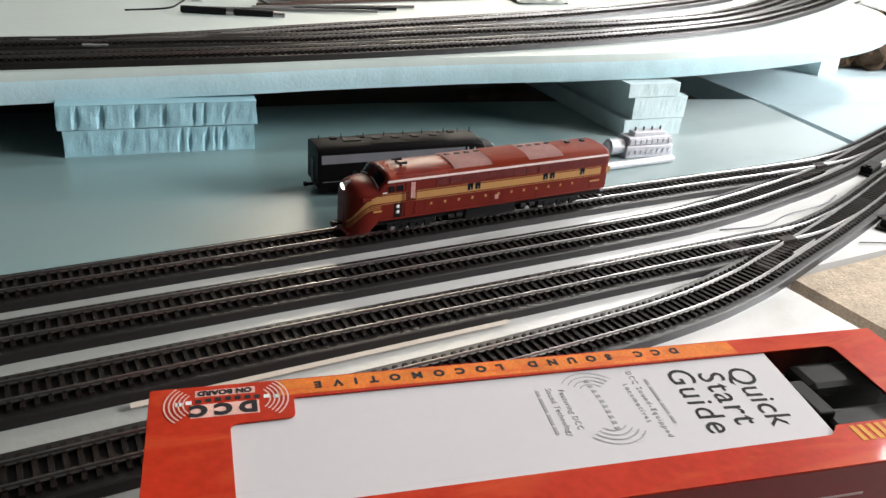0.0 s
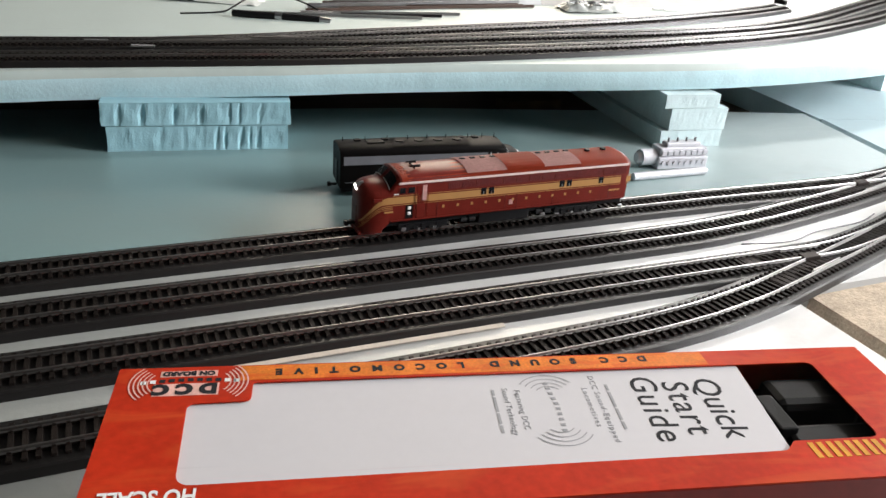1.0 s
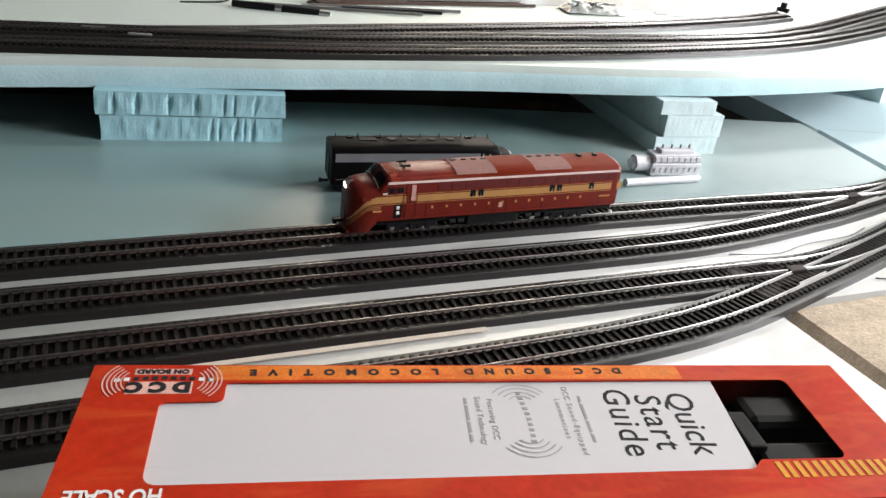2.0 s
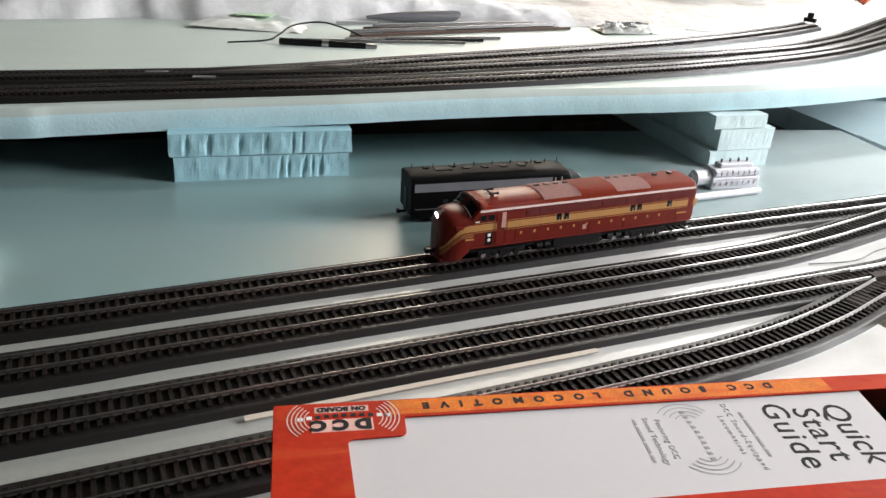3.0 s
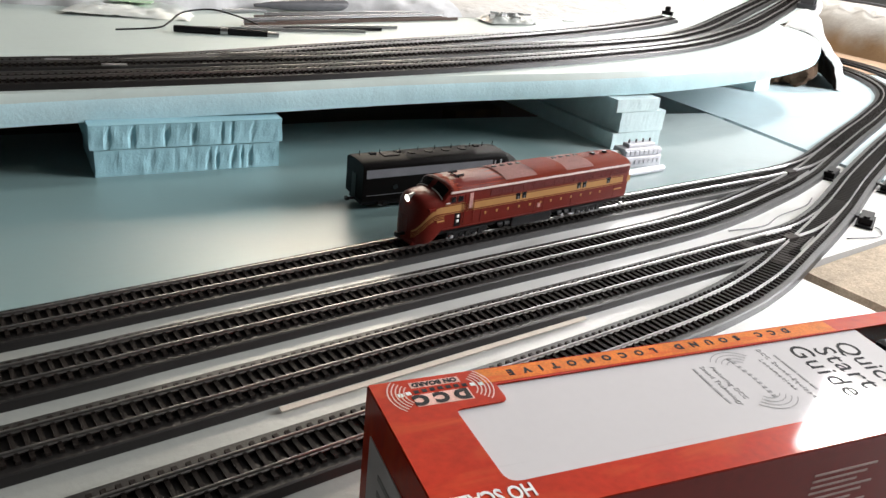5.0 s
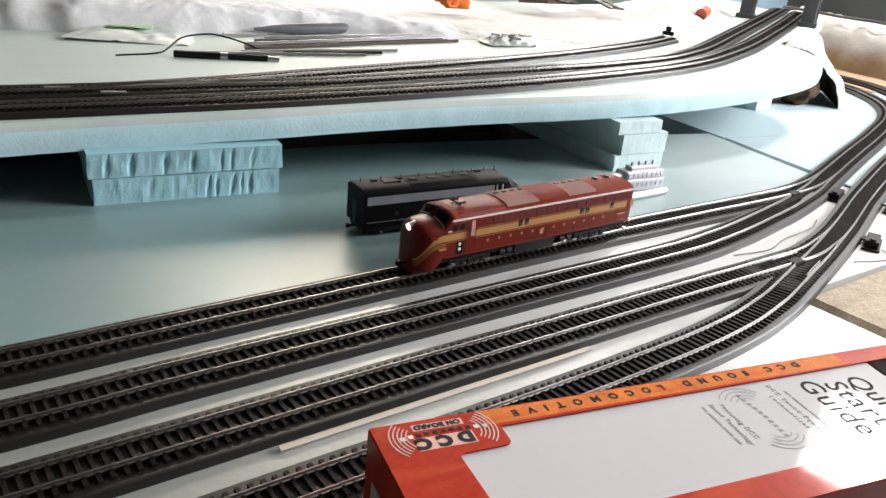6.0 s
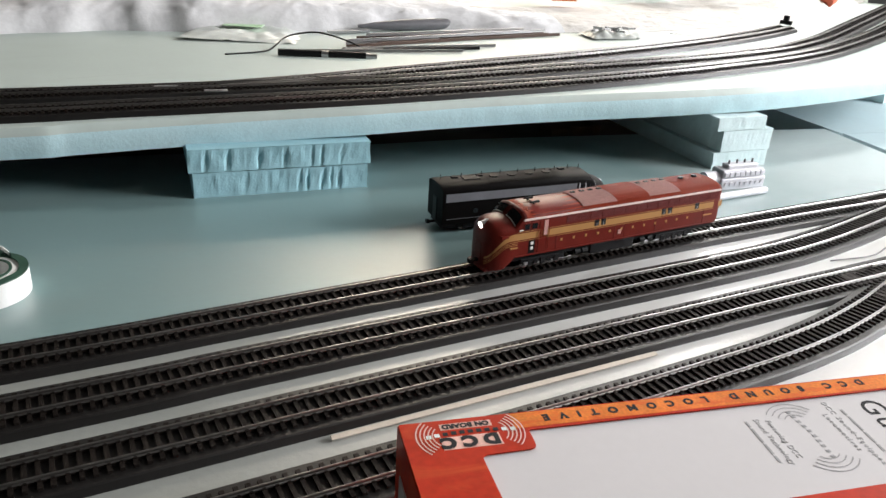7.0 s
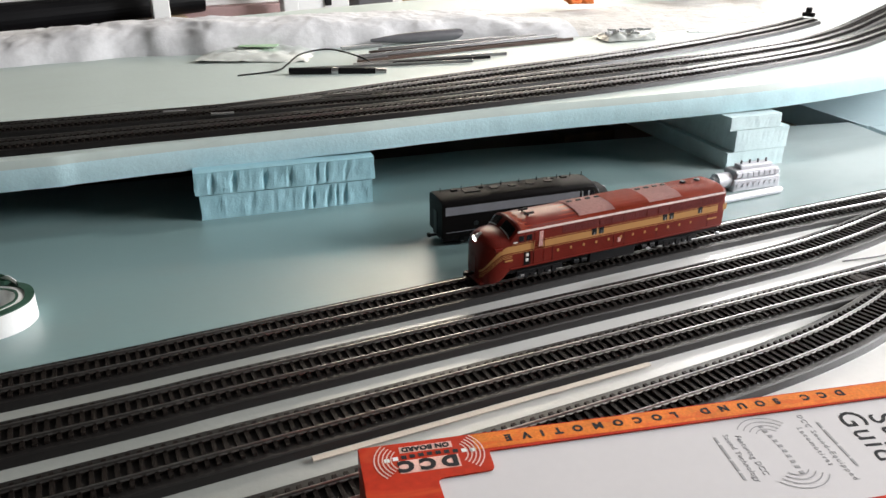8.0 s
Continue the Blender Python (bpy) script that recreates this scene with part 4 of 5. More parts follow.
red_locomotive(pose(0.0012, 0.0028, 0.0092, 0, 0, -0.85))
black_locomotive(pose(0.1850, 0.0830, 0.0002, 0, 0, 173.2) @ Matrix.Diagonal((0.950, 0.95, 0.885, 1)))


# ---- loose engine parts on the foam ----
def model_engine(m):
    e = thing("engine_casting", m, "small silver-grey model diesel engine casting lying on foam", "model engine")
    part("crankcase", box(0, 0.056, -0.0105, 0.0105, 0, 0.0125, bevel=0.0012), SILVER, e)
    part("engine_block", box(0.002, 0.054, -0.0088, 0.0088, 0.0122, 0.0210, bevel=0.0010), SILVER, e)
    for side in (-1, 1):
        for i in range(8):
            x = 0.0055 + i * 0.0066
            part("inspection_cover", tube((x, side * 0.0103, 0.0066), (x, side * 0.0116, 0.0066), 0.0024, sides=12), SILVER, e)
            part("cylinder_head", box(x - 0.0027, x + 0.0027, *sorted((side * 0.0086, side * 0.0105)), 0.0140, 0.0190, bevel=0.0005), SILVER, e)
    part("top_cover", box(0.010, 0.048, -0.0055, 0.0055, 0.0208, 0.0252, bevel=0.0010), SILVER, e)
    for x in (0.0140, 0.0240, 0.0340, 0.0440):
        part("exhaust_stub", tube((x, 0, 0.0250), (x, 0, 0.0290), 0.0010, sides=8), GREY_PLASTIC, e)
    part("generator", tube((-0.0150, 0, 0.0100), (0.0005, 0, 0.0100), 0.0080, sides=24), SILVER, e)
    part("generator_cap", tube((-0.0190, 0, 0.0100), (-0.0148, 0, 0.0100), 0.0048, 0.0060, 20), SILVER, e)


model_engine(pose(0.3440, 0.0900, 0.0003, 0, 0, -7))
rod = thing("silver_tank", pose(0.300, 0.0610, 0.0038, 0, 0, -1.5), "long silver cylindrical model tank lying on foam", "model part")
part("tank_shell", tube((0, 0, 0), (0.084, 0, 0), 0.0038, sides=24), SILVER, rod)
part("end_cap", tube((0.084, 0, 0), (0.0862, 0, 0), 0.0038, 0.0024, 24), SILVER, rod)


# ---- the locomotive's box ----
BOX_H = 0.0650
BX = pose(-0.1665, -0.2145, 0, 0, 0, -14.7)


def on_box(d, n, up, turn):
    """A place on the lid: d along it, n towards its front; turn 0 reads towards the far end, 180 upside down, -90 towards the front."""
    return pose(d, -n, BOX_H + up, 0, 0, turn)


def fitted(text, length, height, m, mat, parent, bold=0.0):
    """A line of letters spread over the given length."""
    widths = []
    for sp in (1.0, 2.0):
        cu = bpy.data.curves.new("probe", "FONT")
        cu.body, cu.size, cu.space_character = text, height, sp
        tmp = bpy.data.objects.new("probe", cu)
        me = bpy.data.meshes.new_from_object(tmp)
        xs = [v.co.x for v in me.vertices]
        widths.append(max(xs) - min(xs))
        bpy.data.objects.remove(tmp)
        bpy.data.meshes.remove(me)
    sp = 1.0 + (length - widths[0]) / (widths[1] - widths[0])
    if sp < 0.8:
        return writing(text, height, m, mat, parent, wide=length / widths[0], bold=bold)
    return writing(text, height, m, mat, parent, space=sp, bold=bold)


def arc_band(cx, cy, r, a0, a1, w, z, mat, parent):
    bm = bmesh.new()
    n = 14
    rows = []
    for i in range(n + 1):
        a = radians(a0 + (a1 - a0) * i / n)
        rows.append([bm.verts.new((cx + rr * math.cos(a), cy + rr * math.sin(a), z)) for rr in (r - w / 2, r + w / 2)])
    for p, q in zip(rows, rows[1:]):
        bm.faces.new((p[0], p[1], q[1], q[0]))
    bmesh.ops.recalc_face_normals(bm, faces=bm.faces)
    for f in bm.faces:
        if f.normal.z < 0:
            f.normal_flip()
    return part("sound_wave", bm, mat, parent)


def rounded(corners):
    """An outline whose corners, each x, y and radius, are rounded."""
    out = []
    k = len(corners)
    for i in range(k):
        x, y, r = corners[i]
        p, a, b = Vector((x, y)), Vector(corners[i - 1][:2]), Vector(corners[(i + 1) % k][:2])
        u, v = p + (a - p).normalized() * r, p + (b - p).normalized() * r
        for q in range(6):
            t = q / 5
            out.append(u * (1 - t) ** 2 + p * 2 * t * (1 - t) + v * t * t)
    return out


def card_with_hole(outer, hole, z0, z1):
    """A flat card with one opening."""
    bm = bmesh.new()
    pts = list(outer) + list(hole)
    low, high = [bm.verts.new((q[0], q[1], z0)) for q in pts], [bm.verts.new((q[0], q[1], z1)) for q in pts]
    for a, b, c in tessellate_polygon([[Vector((q[0], q[1], 0)) for q in outer], [Vector((q[0], q[1], 0)) for q in hole]]):
        bm.faces.new((high[a], high[b], high[c]))
        bm.faces.new((low[c], low[b], low[a]))
    n = len(outer)
    for start, count in ((0, n), (n, len(hole))):
        for i in range(count):
            u, v = start + i, start + (i + 1) % count
            bm.faces.new((low[u], low[v], high[v], high[u]))
    bmesh.ops.recalc_face_normals(bm, faces=bm.faces)
    return bm


def locomotive_box():
    L, W, H, c = 0.332, 0.0860, BOX_H, 0.0006
    bx = thing("locomotive_box", BX, "red and orange windowed cardboard locomotive box lying flat", "cardboard box")
    # lid: card round the window
    rim = rounded([(0.0, 0.0, 0.0008), (L, 0.0, 0.0008), (L, -W, 0.0008), (0.0, -W, 0.0008)])
    hole = rounded([(0.0532, -0.0122, 0.001), (0.3015, -0.0112, 0.004), (0.3000, -0.0640, 0.004), (0.2620, -0.0640, 0.001), (0.2565, -0.0692, 0.002), (0.0300, -0.0702, 0.006), (0.0290, -0.0248, 0.003), (0.0528, -0.0242, 0.003)])
    part("lid_panel", card_with_hole(rim, hole, H - c, H), BOX_RED, bx)
    part("front_panel", box(0, L, -W - 0.0003, -W + c, 0, H - 0.0007), BOX_SHADED, bx, "front panel in box red darkened for its shade")
    part("back_panel", box(0, L, -c, 0.0003, 0, H - 0.0007), BOX_RED, bx)
    part("end_flap", box(-0.0003, c, -W, 0, 0, H - 0.0007), BOX_RED, bx)
    part("end_flap", box(L - c, L + 0.0003, -W, 0, 0, H - 0.0007), BOX_RED, bx)
    part("end_label", box(-0.0008, -0.0002, -W + 0.010, -0.009, 0.008, 0.046), PAPER, bx, "whitish end label")
    for z in (0.018, 0.026, 0.034):
        part("label_bar", box(-0.0011, -0.0007, -W + 0.018, -0.022, z, z + 0.0026), INK_GREY, bx)
    part("floor_panel", box(0, L, -W, 0, 0.0, 0.0008), BOX_RED, bx)
    band = bmesh.new()
    add_box(band, 0.048, 0.252, -0.0106, -0.0006, H, H + 0.00012)
    part("orange_band", band, BOX_ORANGE, bx, "printed orange flame band")
    # booklet under the clear window, black inner tray beyond it
    bk = bmesh.new()
    out = [(0.0262, -0.0725), (0.2585, -0.0725), (0.2655, -0.0090), (0.0262, -0.0090)]
    lo, hi = [bk.verts.new((x, y, H - 0.0022)) for x, y in out], [bk.verts.new((x, y, H - 0.0010)) for x, y in out]
    bk.faces.new(hi)
    bk.faces.new(lo[::-1])
    for i in range(4):
        bk.faces.new((lo[i], lo[(i + 1) % 4], hi[(i + 1) % 4], hi[i]))
    part("booklet", bk, PAPER, bx, "white quick start booklet behind clear film")
    tray = box(0.020, L - 0.004, -W + 0.003, -0.003, 0.004, H - 0.020, bevel=0.001)
    part("inner_tray", tray, TRAY, bx, "black moulded inner tray")
    part("tray_insert", box(0.268, 0.320, -0.066, -0.046, H - 0.021, H - 0.006, bevel=0.003), TRAY, bx)
    part("tray_insert", box(0.274, 0.316, -0.036, -0.016, H - 0.021, H - 0.004, bevel=0.004), TRAY, bx)
    film = part("window_film", box(0.2660, 0.3015, -0.0650, -0.0110, H - 0.00085, H - 0.00075), FILM, bx, "clear plastic window film")
    part("packing_block", box(0.2640, 0.2725, -0.0530, -0.0300, H - 0.021, H - 0.003, bevel=0.001), TRAY, bx, "dark packing block in the tray")
    # writing on the booklet, reading towards the front
    z, lean = -0.00095, -93.5
    for text, d, n0, n1, h in (("Quick", 0.2390, 0.0190, 0.0590, 0.0165), ("Start", 0.2245, 0.0205, 0.0555, 0.0165), ("Guide", 0.2110, 0.0160, 0.0585, 0.0165)):
        fitted(text, n1 - n0, h, on_box(d, n0, z, lean), INK, bx)
    for text, d, n0, n1 in (("DCC Sound-Equipped", 0.1935, 0.0148, 0.0580), ("Locomotives", 0.1882, 0.0230, 0.0482), ("Featuring DCC", 0.1590, 0.0228, 0.0480), ("Sound Technology", 0.1540, 0.0212, 0.0514)):
        fitted(text, n1 - n0, 0.0036, on_box(d, n0, z, lean), INK_GREY, bx)
    for d, n0, n1 in ((0.1985, 0.0214, 0.0510), (0.1490, 0.0222, 0.0498)):
        for a, b in ((0.0, 0.14), (0.18, 0.52), (0.56, 0.80), (0.84, 1.0)):
            part("print_bar", box(a * (n1 - n0), b * (n1 - n0), 0.0004, 0.0016, 0, 0.0001, on_box(d, n0, z, lean)), INK_GREY, bx)
    for k in range(4):
        arc_band(0.1735, -0.0270, 0.0058 + 0.0026 * k, 35, 145, 0.0005, H + z + 0.0001, INK_GREY, bx)
        arc_band(0.1722, -0.0455, 0.0058 + 0.0026 * k, 215, 325, 0.0005, H + z + 0.0001, INK_GREY, bx)
    for k in range(10):
        n = 0.0185 + 0.0034 * k
        part("print_bar", box(0.1736 - 0.00004 * k - 0.0012 * abs(k - 4.5) / 4.5, 0.1756 - 0.00004 * k - 0.0012 * abs(k - 4.5) / 4.5, -n - 0.0016, -n, H + z, H + z + 0.0001), INK_GREY, bx)
    # writing on the lid, upside down to the viewer
    up = 0.00016
    fitted("DCC SOUND LOCOMOTIVE", 0.162, 0.0056, on_box(0.2245, 0.0026, up, 180.4), INK, bx, 0.0003)
    fitted("HO SCALE", 0.0310, 0.0094, on_box(0.0378, 0.0722, up, 180), WHITE, bx, 0.0002)
    part("print_ground", box(0.0150, 0.0400, -0.0195, -0.0116, H, H + 0.0001), PALE_PRINT, bx, "pale printed ground")
    fitted("DCC", 0.0235, 0.0088, on_box(0.0393, 0.0124, up, 180), INK, bx, 0.0006)
    part("print_ground", box(0.0165, 0.0388, -0.0068, -0.0028, H, H + 0.0001), PALE_PRINT, bx, "pale printed ground")
    fitted("ON BOARD", 0.0200, 0.0038, on_box(0.0377, 0.0035, up, 180), INK, bx, 0.0002)
    for k in range(11):
        d = 0.0095 + 0.0036 * k
        n = 0.0094 - 0.0014 * (1 - ((k - 5) / 5) ** 2)
        part("print_bar", box(d, d + 0.0022, -n - 0.0022, -n, H + 0.0001, H + 0.0002), INK if 1 < k < 9 else WHITE, bx)
    for k in range(5):
        arc_band(0.0200, -0.0110, 0.0078 + 0.0017 * k, 135, 225, 0.0006, H + 0.0002, PALE_PRINT, bx)
        arc_band(0.0365, -0.0110, 0.0078 + 0.0017 * k, -45, 45, 0.0006, H + 0.0002, PALE_PRINT, bx)
    for k in range(8):
        for e in (0.0, 0.0038):
            part("gilt_bar", box(0.2665 + e + k * 0.0080, 0.2688 + e + k * 0.0080, -0.0745, -0.0656, H, H + 0.0002), BOX_GOLD, bx)
    # print on the front panel
    for x, lines in ((0.165, 8), (0.225, 10), (0.275, 9)):
        for k in range(lines):
            part("print_bar", box(x, x + 0.036 - 0.005 * (k % 3), -W - 0.0006, -W - 0.0002, 0.0500 - 0.0032 * k, 0.0510 - 0.0032 * k), PRINT, bx)
    return bx


locomotive_box()


# ---- small things among the tracks ----
strip = part("wood_strip", box(0, 0.222, -0.0017, 0.0017, 0, 0.0009, bevel=0.0003), PALE_WOOD)
strip.matrix_basis = pose(-0.165, -0.1345, 0.0016, 14, 0, -1.3)
tagged(strip, "thin pale wooden strip lying along the roadbed", "wood strip")


def tape_roll(m):
    t = thing("tape_roll", m, "roll of white double-sided tape with dark green backing", "tape roll")
    r0, r1, h = 0.0175, 0.0298, 0.0165
    bm = bmesh.new()
    n = 48
    prof = [(r0, 0), (r1, 0), (r1, h), (r0, h)]
    rings = [[bm.verts.new((r * math.cos(a), r * math.sin(a), z)) for r, z in prof] for a in (2 * math.pi * i / n for i in range(n))]
    for i in range(n):
        p, q = rings[i], rings[(i + 1) % n]
        for k in range(4):
            bm.faces.new((p[k], q[k], q[(k + 1) % 4], p[(k + 1) % 4]))
    bmesh.ops.recalc_face_normals(bm, faces=bm.faces)
    smooth_by_angle(part("tape_coil", bm, WHITE, t), 40)
    # dark liner on top: a broad outer ring, a thin inner one, and loose crumpled ends
    for r, half, lift in ((0.0268, 0.0030, 0.0010), (0.0186, 0.0010, 0.0008)):
        line = [Vector((r * math.cos(a), r * math.sin(a), h + 0.0004 * math.sin(5 * a) * lift / 0.0010)) for a in (2 * math.pi * i / 48 for i in range(49))]
        part("backing_edge", sweep(line, [(-half, 0), (half, 0), (half, lift), (-half, lift)]), GREEN_TAPE, t)
    rng = random.Random(31)
    for k in range(6):
        a0, a1 = math.radians(rng.uniform(35, 70)), math.radians(rng.uniform(105, 150))
        pts = []
        for q in range(6):
            a, r = a0 + (a1 - a0) * q / 5, rng.uniform(0.0215, 0.0300)
            pts.append((r * math.cos(a), r * math.sin(a), h + 0.0008 + (0.0045 * rng.random() if 0 < q < 5 else 0.0)))
        part("loose_end", sweep(spline(pts, 0.002), [(-0.0003, -0.0008), (0.0003, -0.0008), (0.0003, 0.0022), (-0.0003, 0.0022)]), GREEN_TAPE if k != 2 else BAG_WHITE, t)


tape_roll(pose(-0.3195, 0.1125, 0.0002))


def switch_machine(m, label):
    s = thing("switch_machine", m, label, "switch machine", "track switch machines")
    part("machine_case", box(0, 0.030, -0.006, 0.006, 0, 0.008, bevel=0.001), BLACK, s)
    part("mount_plate", box(-0.006, 0.036, -0.008, 0.008, 0, 0.0018, bevel=0.0004), BLACK, s)
    part("throw_lever", box(0.013, 0.017, 0.005, 0.016, 0.0030, 0.0050, bevel=0.0004), BLACK, s)
    part("coil_cap", tube((0.004, 0, 0.0078), (0.004, 0, 0.0098), 0.0030, sides=14), BLACK, s)


switch_machine(pose(0.446, -0.136, 0.0002, 0, 0, 22), "black plastic switch machine beside the turnout")
switch_machine(pose(0.558, -0.037, 0.0002, 0, 0, 17), "black switch machine between two curving tracks")
switch_machine(pose(0.580, -0.092, 0.0002, 0, 0, 17), "black switch machine outside the loop track")


def wire(name, pts, r, mat, label, category="wire"):
    line = spline(pts, 0.004)
    ring = [(r * math.cos(a), r * math.sin(a)) for a in (math.pi * i / 4 for i in range(8))]
    return tagged(part(name, sweep(line, ring), mat, smooth=True), label, category)


wire("feeder_wire", [(0.300, -0.085, 0.0012), (0.345, -0.092, 0.0012), (0.385, -0.083, 0.0012), (0.440, -0.078, 0.0012), (0.475, -0.066, 0.0012)], 0.0006, GREY_PLASTIC, "thin grey feeder wire on the foam")
wire("feeder_wire", [(0.395, -0.146, 0.0014), (0.430, -0.158, 0.0014), (0.450, -0.150, 0.0012), (0.455, -0.140, 0.0012)], 0.0006, GREY_PLASTIC, "thin grey wire beside the switch machine")


# ---- ceiling fixture ----
fix = thing("ceiling_lamp", pose(1.10, -0.85, 1.75), "round white lamp on the ceiling", "ceiling lamp")
part("lamp_base", tube((0, 0, -0.06), (0, 0, 0.0), 0.16, 0.18, 32), WHITE, fix)


# ---- cloth and plaster along the back of the deck ----
def foot(x):
    pts = [(-1.2, 0.86), (-0.257, 0.733), (-0.12, 0.708), (-0.05, 0.668), (0.12, 0.615), (0.286, 0.575), (0.415, 0.500), (0.54, 0.458), (0.80, 0.440), (0.95, 0.465), (1.10, 0.52), (1.45, 0.68)]
    for (a, p), (b, q) in zip(pts, pts[1:]):
        if a <= x <= b:
            return p + (q - p) * (x - a) / (b - a)
    return pts[0][1] if x < pts[0][0] else pts[-1][1]


def crest(x):
    pts = [(-1.2, 0.04), (-0.30, 0.026), (-0.20, 0.037), (-0.12, 0.035), (-0.04, 0.037), (0.10, 0.036), (0.22, 0.030), (0.36, 0.022), (0.52, 0.013), (0.80, 0.010), (0.89, 0.012), (0.96, 0.028), (1.04, 0.039), (1.14, 0.032), (1.25, 0.014), (1.45, 0.008)]
    for (a, p), (b, q) in zip(pts, pts[1:]):
        if a <= x <= b:
            return p + (q - p) * (x - a) / (b - a)
    return pts[-1][1]


def drape(x0, x1, reach, steep, folds, seed, lift):
    """A crumpled sheet that rises from the foot line and runs back over the deck."""
    bm = bmesh.new()
    nx, nv = int((x1 - x0) / 0.004), 56
    rows = []
    for i in range(nx + 1):
        x = x0 + (x1 - x0) * i / nx
        f, h = foot(x), crest(x)
        row = []
        for k in range(nv + 1):
            v = reach * (k / nv) ** 1.6
            rise = 1 - math.exp(-v / steep)
            p = Vector((x * 9 + seed, v * 7, seed))
            fold = noise.noise(Vector((x * 26 + seed, v * 9, 0.3))) * 0.5 + noise.noise(Vector((x * 60 - v * 45, v * 30, seed))) * 0.42
            crease = abs(noise.noise(Vector((x * 14 + v * 22, v * 14 - x * 5, seed + 4)))) - 0.2
            pleat = 0.4 - abs(noise.noise(Vector((x * 15 + seed + 0.6 * noise.noise(Vector((x * 8, v * 12, 2.0))), v * 9, 9.0)))) * 1.5
            drop = max(0.0, v - 0.075) / 0.12
            wrinkle = (0.35 - abs(noise.noise(Vector((x * 48 - v * 70, v * 60 + x * 20, seed + 11))))) * 0.55 + (0.3 - abs(noise.noise(Vector((x * 120 + v * 60, v * 130, seed + 17))))) * 0.25
            z = h * rise * (1 + 0.12 * noise.noise(p)) * max(0.12, 1 - drop) + (fold * 0.45 + crease * 0.8 + wrinkle) * folds * min(1.0, v / 0.02)
            y = f + v + (noise.noise(Vector((x * 22, seed, v * 8))) * 0.008 - pleat * 0.005 * min(1.0, v / 0.012)) * folds / 0.006
            row.append(bm.verts.new((x, y, deck_top(x, y) + max(0.0, z) + lift - 0.0012 * (k == 0))))
        rows.append(row)
    for a, b in zip(rows, rows[1:]):
        for k in range(nv):
            bm.faces.new((a[k], b[k], b[k + 1], a[k + 1]))
    bmesh.ops.recalc_face_normals(bm, faces=bm.faces)
    return bm


tagged(part("drop_cloth", drape(-1.15, 0.44, 0.30, 0.016, 0.0058, 2.7, 0.0010), CLOTH, smooth=True), "crumpled greyish white cloth bunched behind the tracks", "cloth")
tagged(part("plaster_hill", drape(0.37, 1.42, 0.24, 0.045, 0.0042, 8.1, 0.0006), PLASTER, smooth=True), "low bright white plaster landscape behind the tracks", "plaster landscape")


def end_skirt():
    """Plaster skin from beside the upper tracks down to the foam, open towards the yard."""
    sk = thing("tunnel_mouth", pose(0, 0, 0), "white plaster skin over a dark tunnel hole beside the deck", "plaster landscape")
    near = spline([(0.948, 0.288, 0.1008), (0.990, 0.302, 0.1048), (1.012, 0.284, 0.1040), (1.033, 0.271, 0.0960), (1.048, 0.264, 0.0840), (1.070, 0.254, 0.0660), (1.089, 0.245, 0.0450), (1.100, 0.239, 0.0220), (1.104, 0.236, 0.0002)], 0.006)
    far = spline([(1.205, 0.418, 0.1078), (1.225, 0.412, 0.1110), (1.240, 0.402, 0.1080), (1.255, 0.395, 0.0960), (1.263, 0.390, 0.0820), (1.270, 0.386, 0.0640), (1.274, 0.383, 0.0440), (1.276, 0.381, 0.0220), (1.277, 0.380, 0.0002)], 0.006)
    m = len(near)
    rows = []
    for k in range(25):
        t = k / 24
        row = []
        for i, p in enumerate(near):
            f = i / (m - 1) * (len(far) - 1)
            j = min(int(f), len(far) - 2)
            q = p.lerp(far[j].lerp(far[j + 1], f - j), t)
            o = noise.noise_vector(q * 40) * 0.0032 + noise.noise_vector(q * 130) * 0.0014
            if i < 3:
                o *= 0.25
            row.append(q + (o if q.z > 0.004 else Vector((o.x, o.y, 0))))
        rows.append(row)
    bm, lining = bmesh.new(), bmesh.new()
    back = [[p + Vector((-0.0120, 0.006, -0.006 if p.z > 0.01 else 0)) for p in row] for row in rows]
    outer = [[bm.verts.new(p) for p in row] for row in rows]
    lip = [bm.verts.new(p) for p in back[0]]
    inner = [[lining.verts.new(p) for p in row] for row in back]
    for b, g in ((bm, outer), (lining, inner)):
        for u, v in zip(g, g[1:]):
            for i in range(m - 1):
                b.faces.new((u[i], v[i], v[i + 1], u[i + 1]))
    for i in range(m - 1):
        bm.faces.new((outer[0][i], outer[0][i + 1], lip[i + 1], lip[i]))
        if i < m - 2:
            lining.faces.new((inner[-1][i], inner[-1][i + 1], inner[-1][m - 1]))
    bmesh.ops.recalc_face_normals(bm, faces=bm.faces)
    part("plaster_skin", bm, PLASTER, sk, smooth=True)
    # dark inner sheet, added to imitate the shade in the hole
    part("tunnel_shade", lining, HOLE_SHADE, sk, "dark inner sheet standing in for the hole's shade", smooth=True)
    for c, rad, seed in (((1.044, 0.300, 0.030), 0.034, 1.0), ((1.000, 0.330, 0.018), 0.026, 5.0)):
        bm = bmesh.new()
        bmesh.ops.create_icosphere(bm, subdivisions=4, radius=rad)
        for v in bm.verts:
            v.co += noise.noise_vector(v.co * 60 + Vector((seed, 0, 0))) * 0.010 + noise.noise_vector(v.co * 170) * 0.003
            v.co.z = max(v.co.z * 0.9, 0.0003 - c[2])
        bmesh.ops.translate(bm, verts=bm.verts, vec=c)
        part("brown_wad", bm, WAD, sk, "crumpled brown paper wad inside the hole")
    return sk


end_skirt()


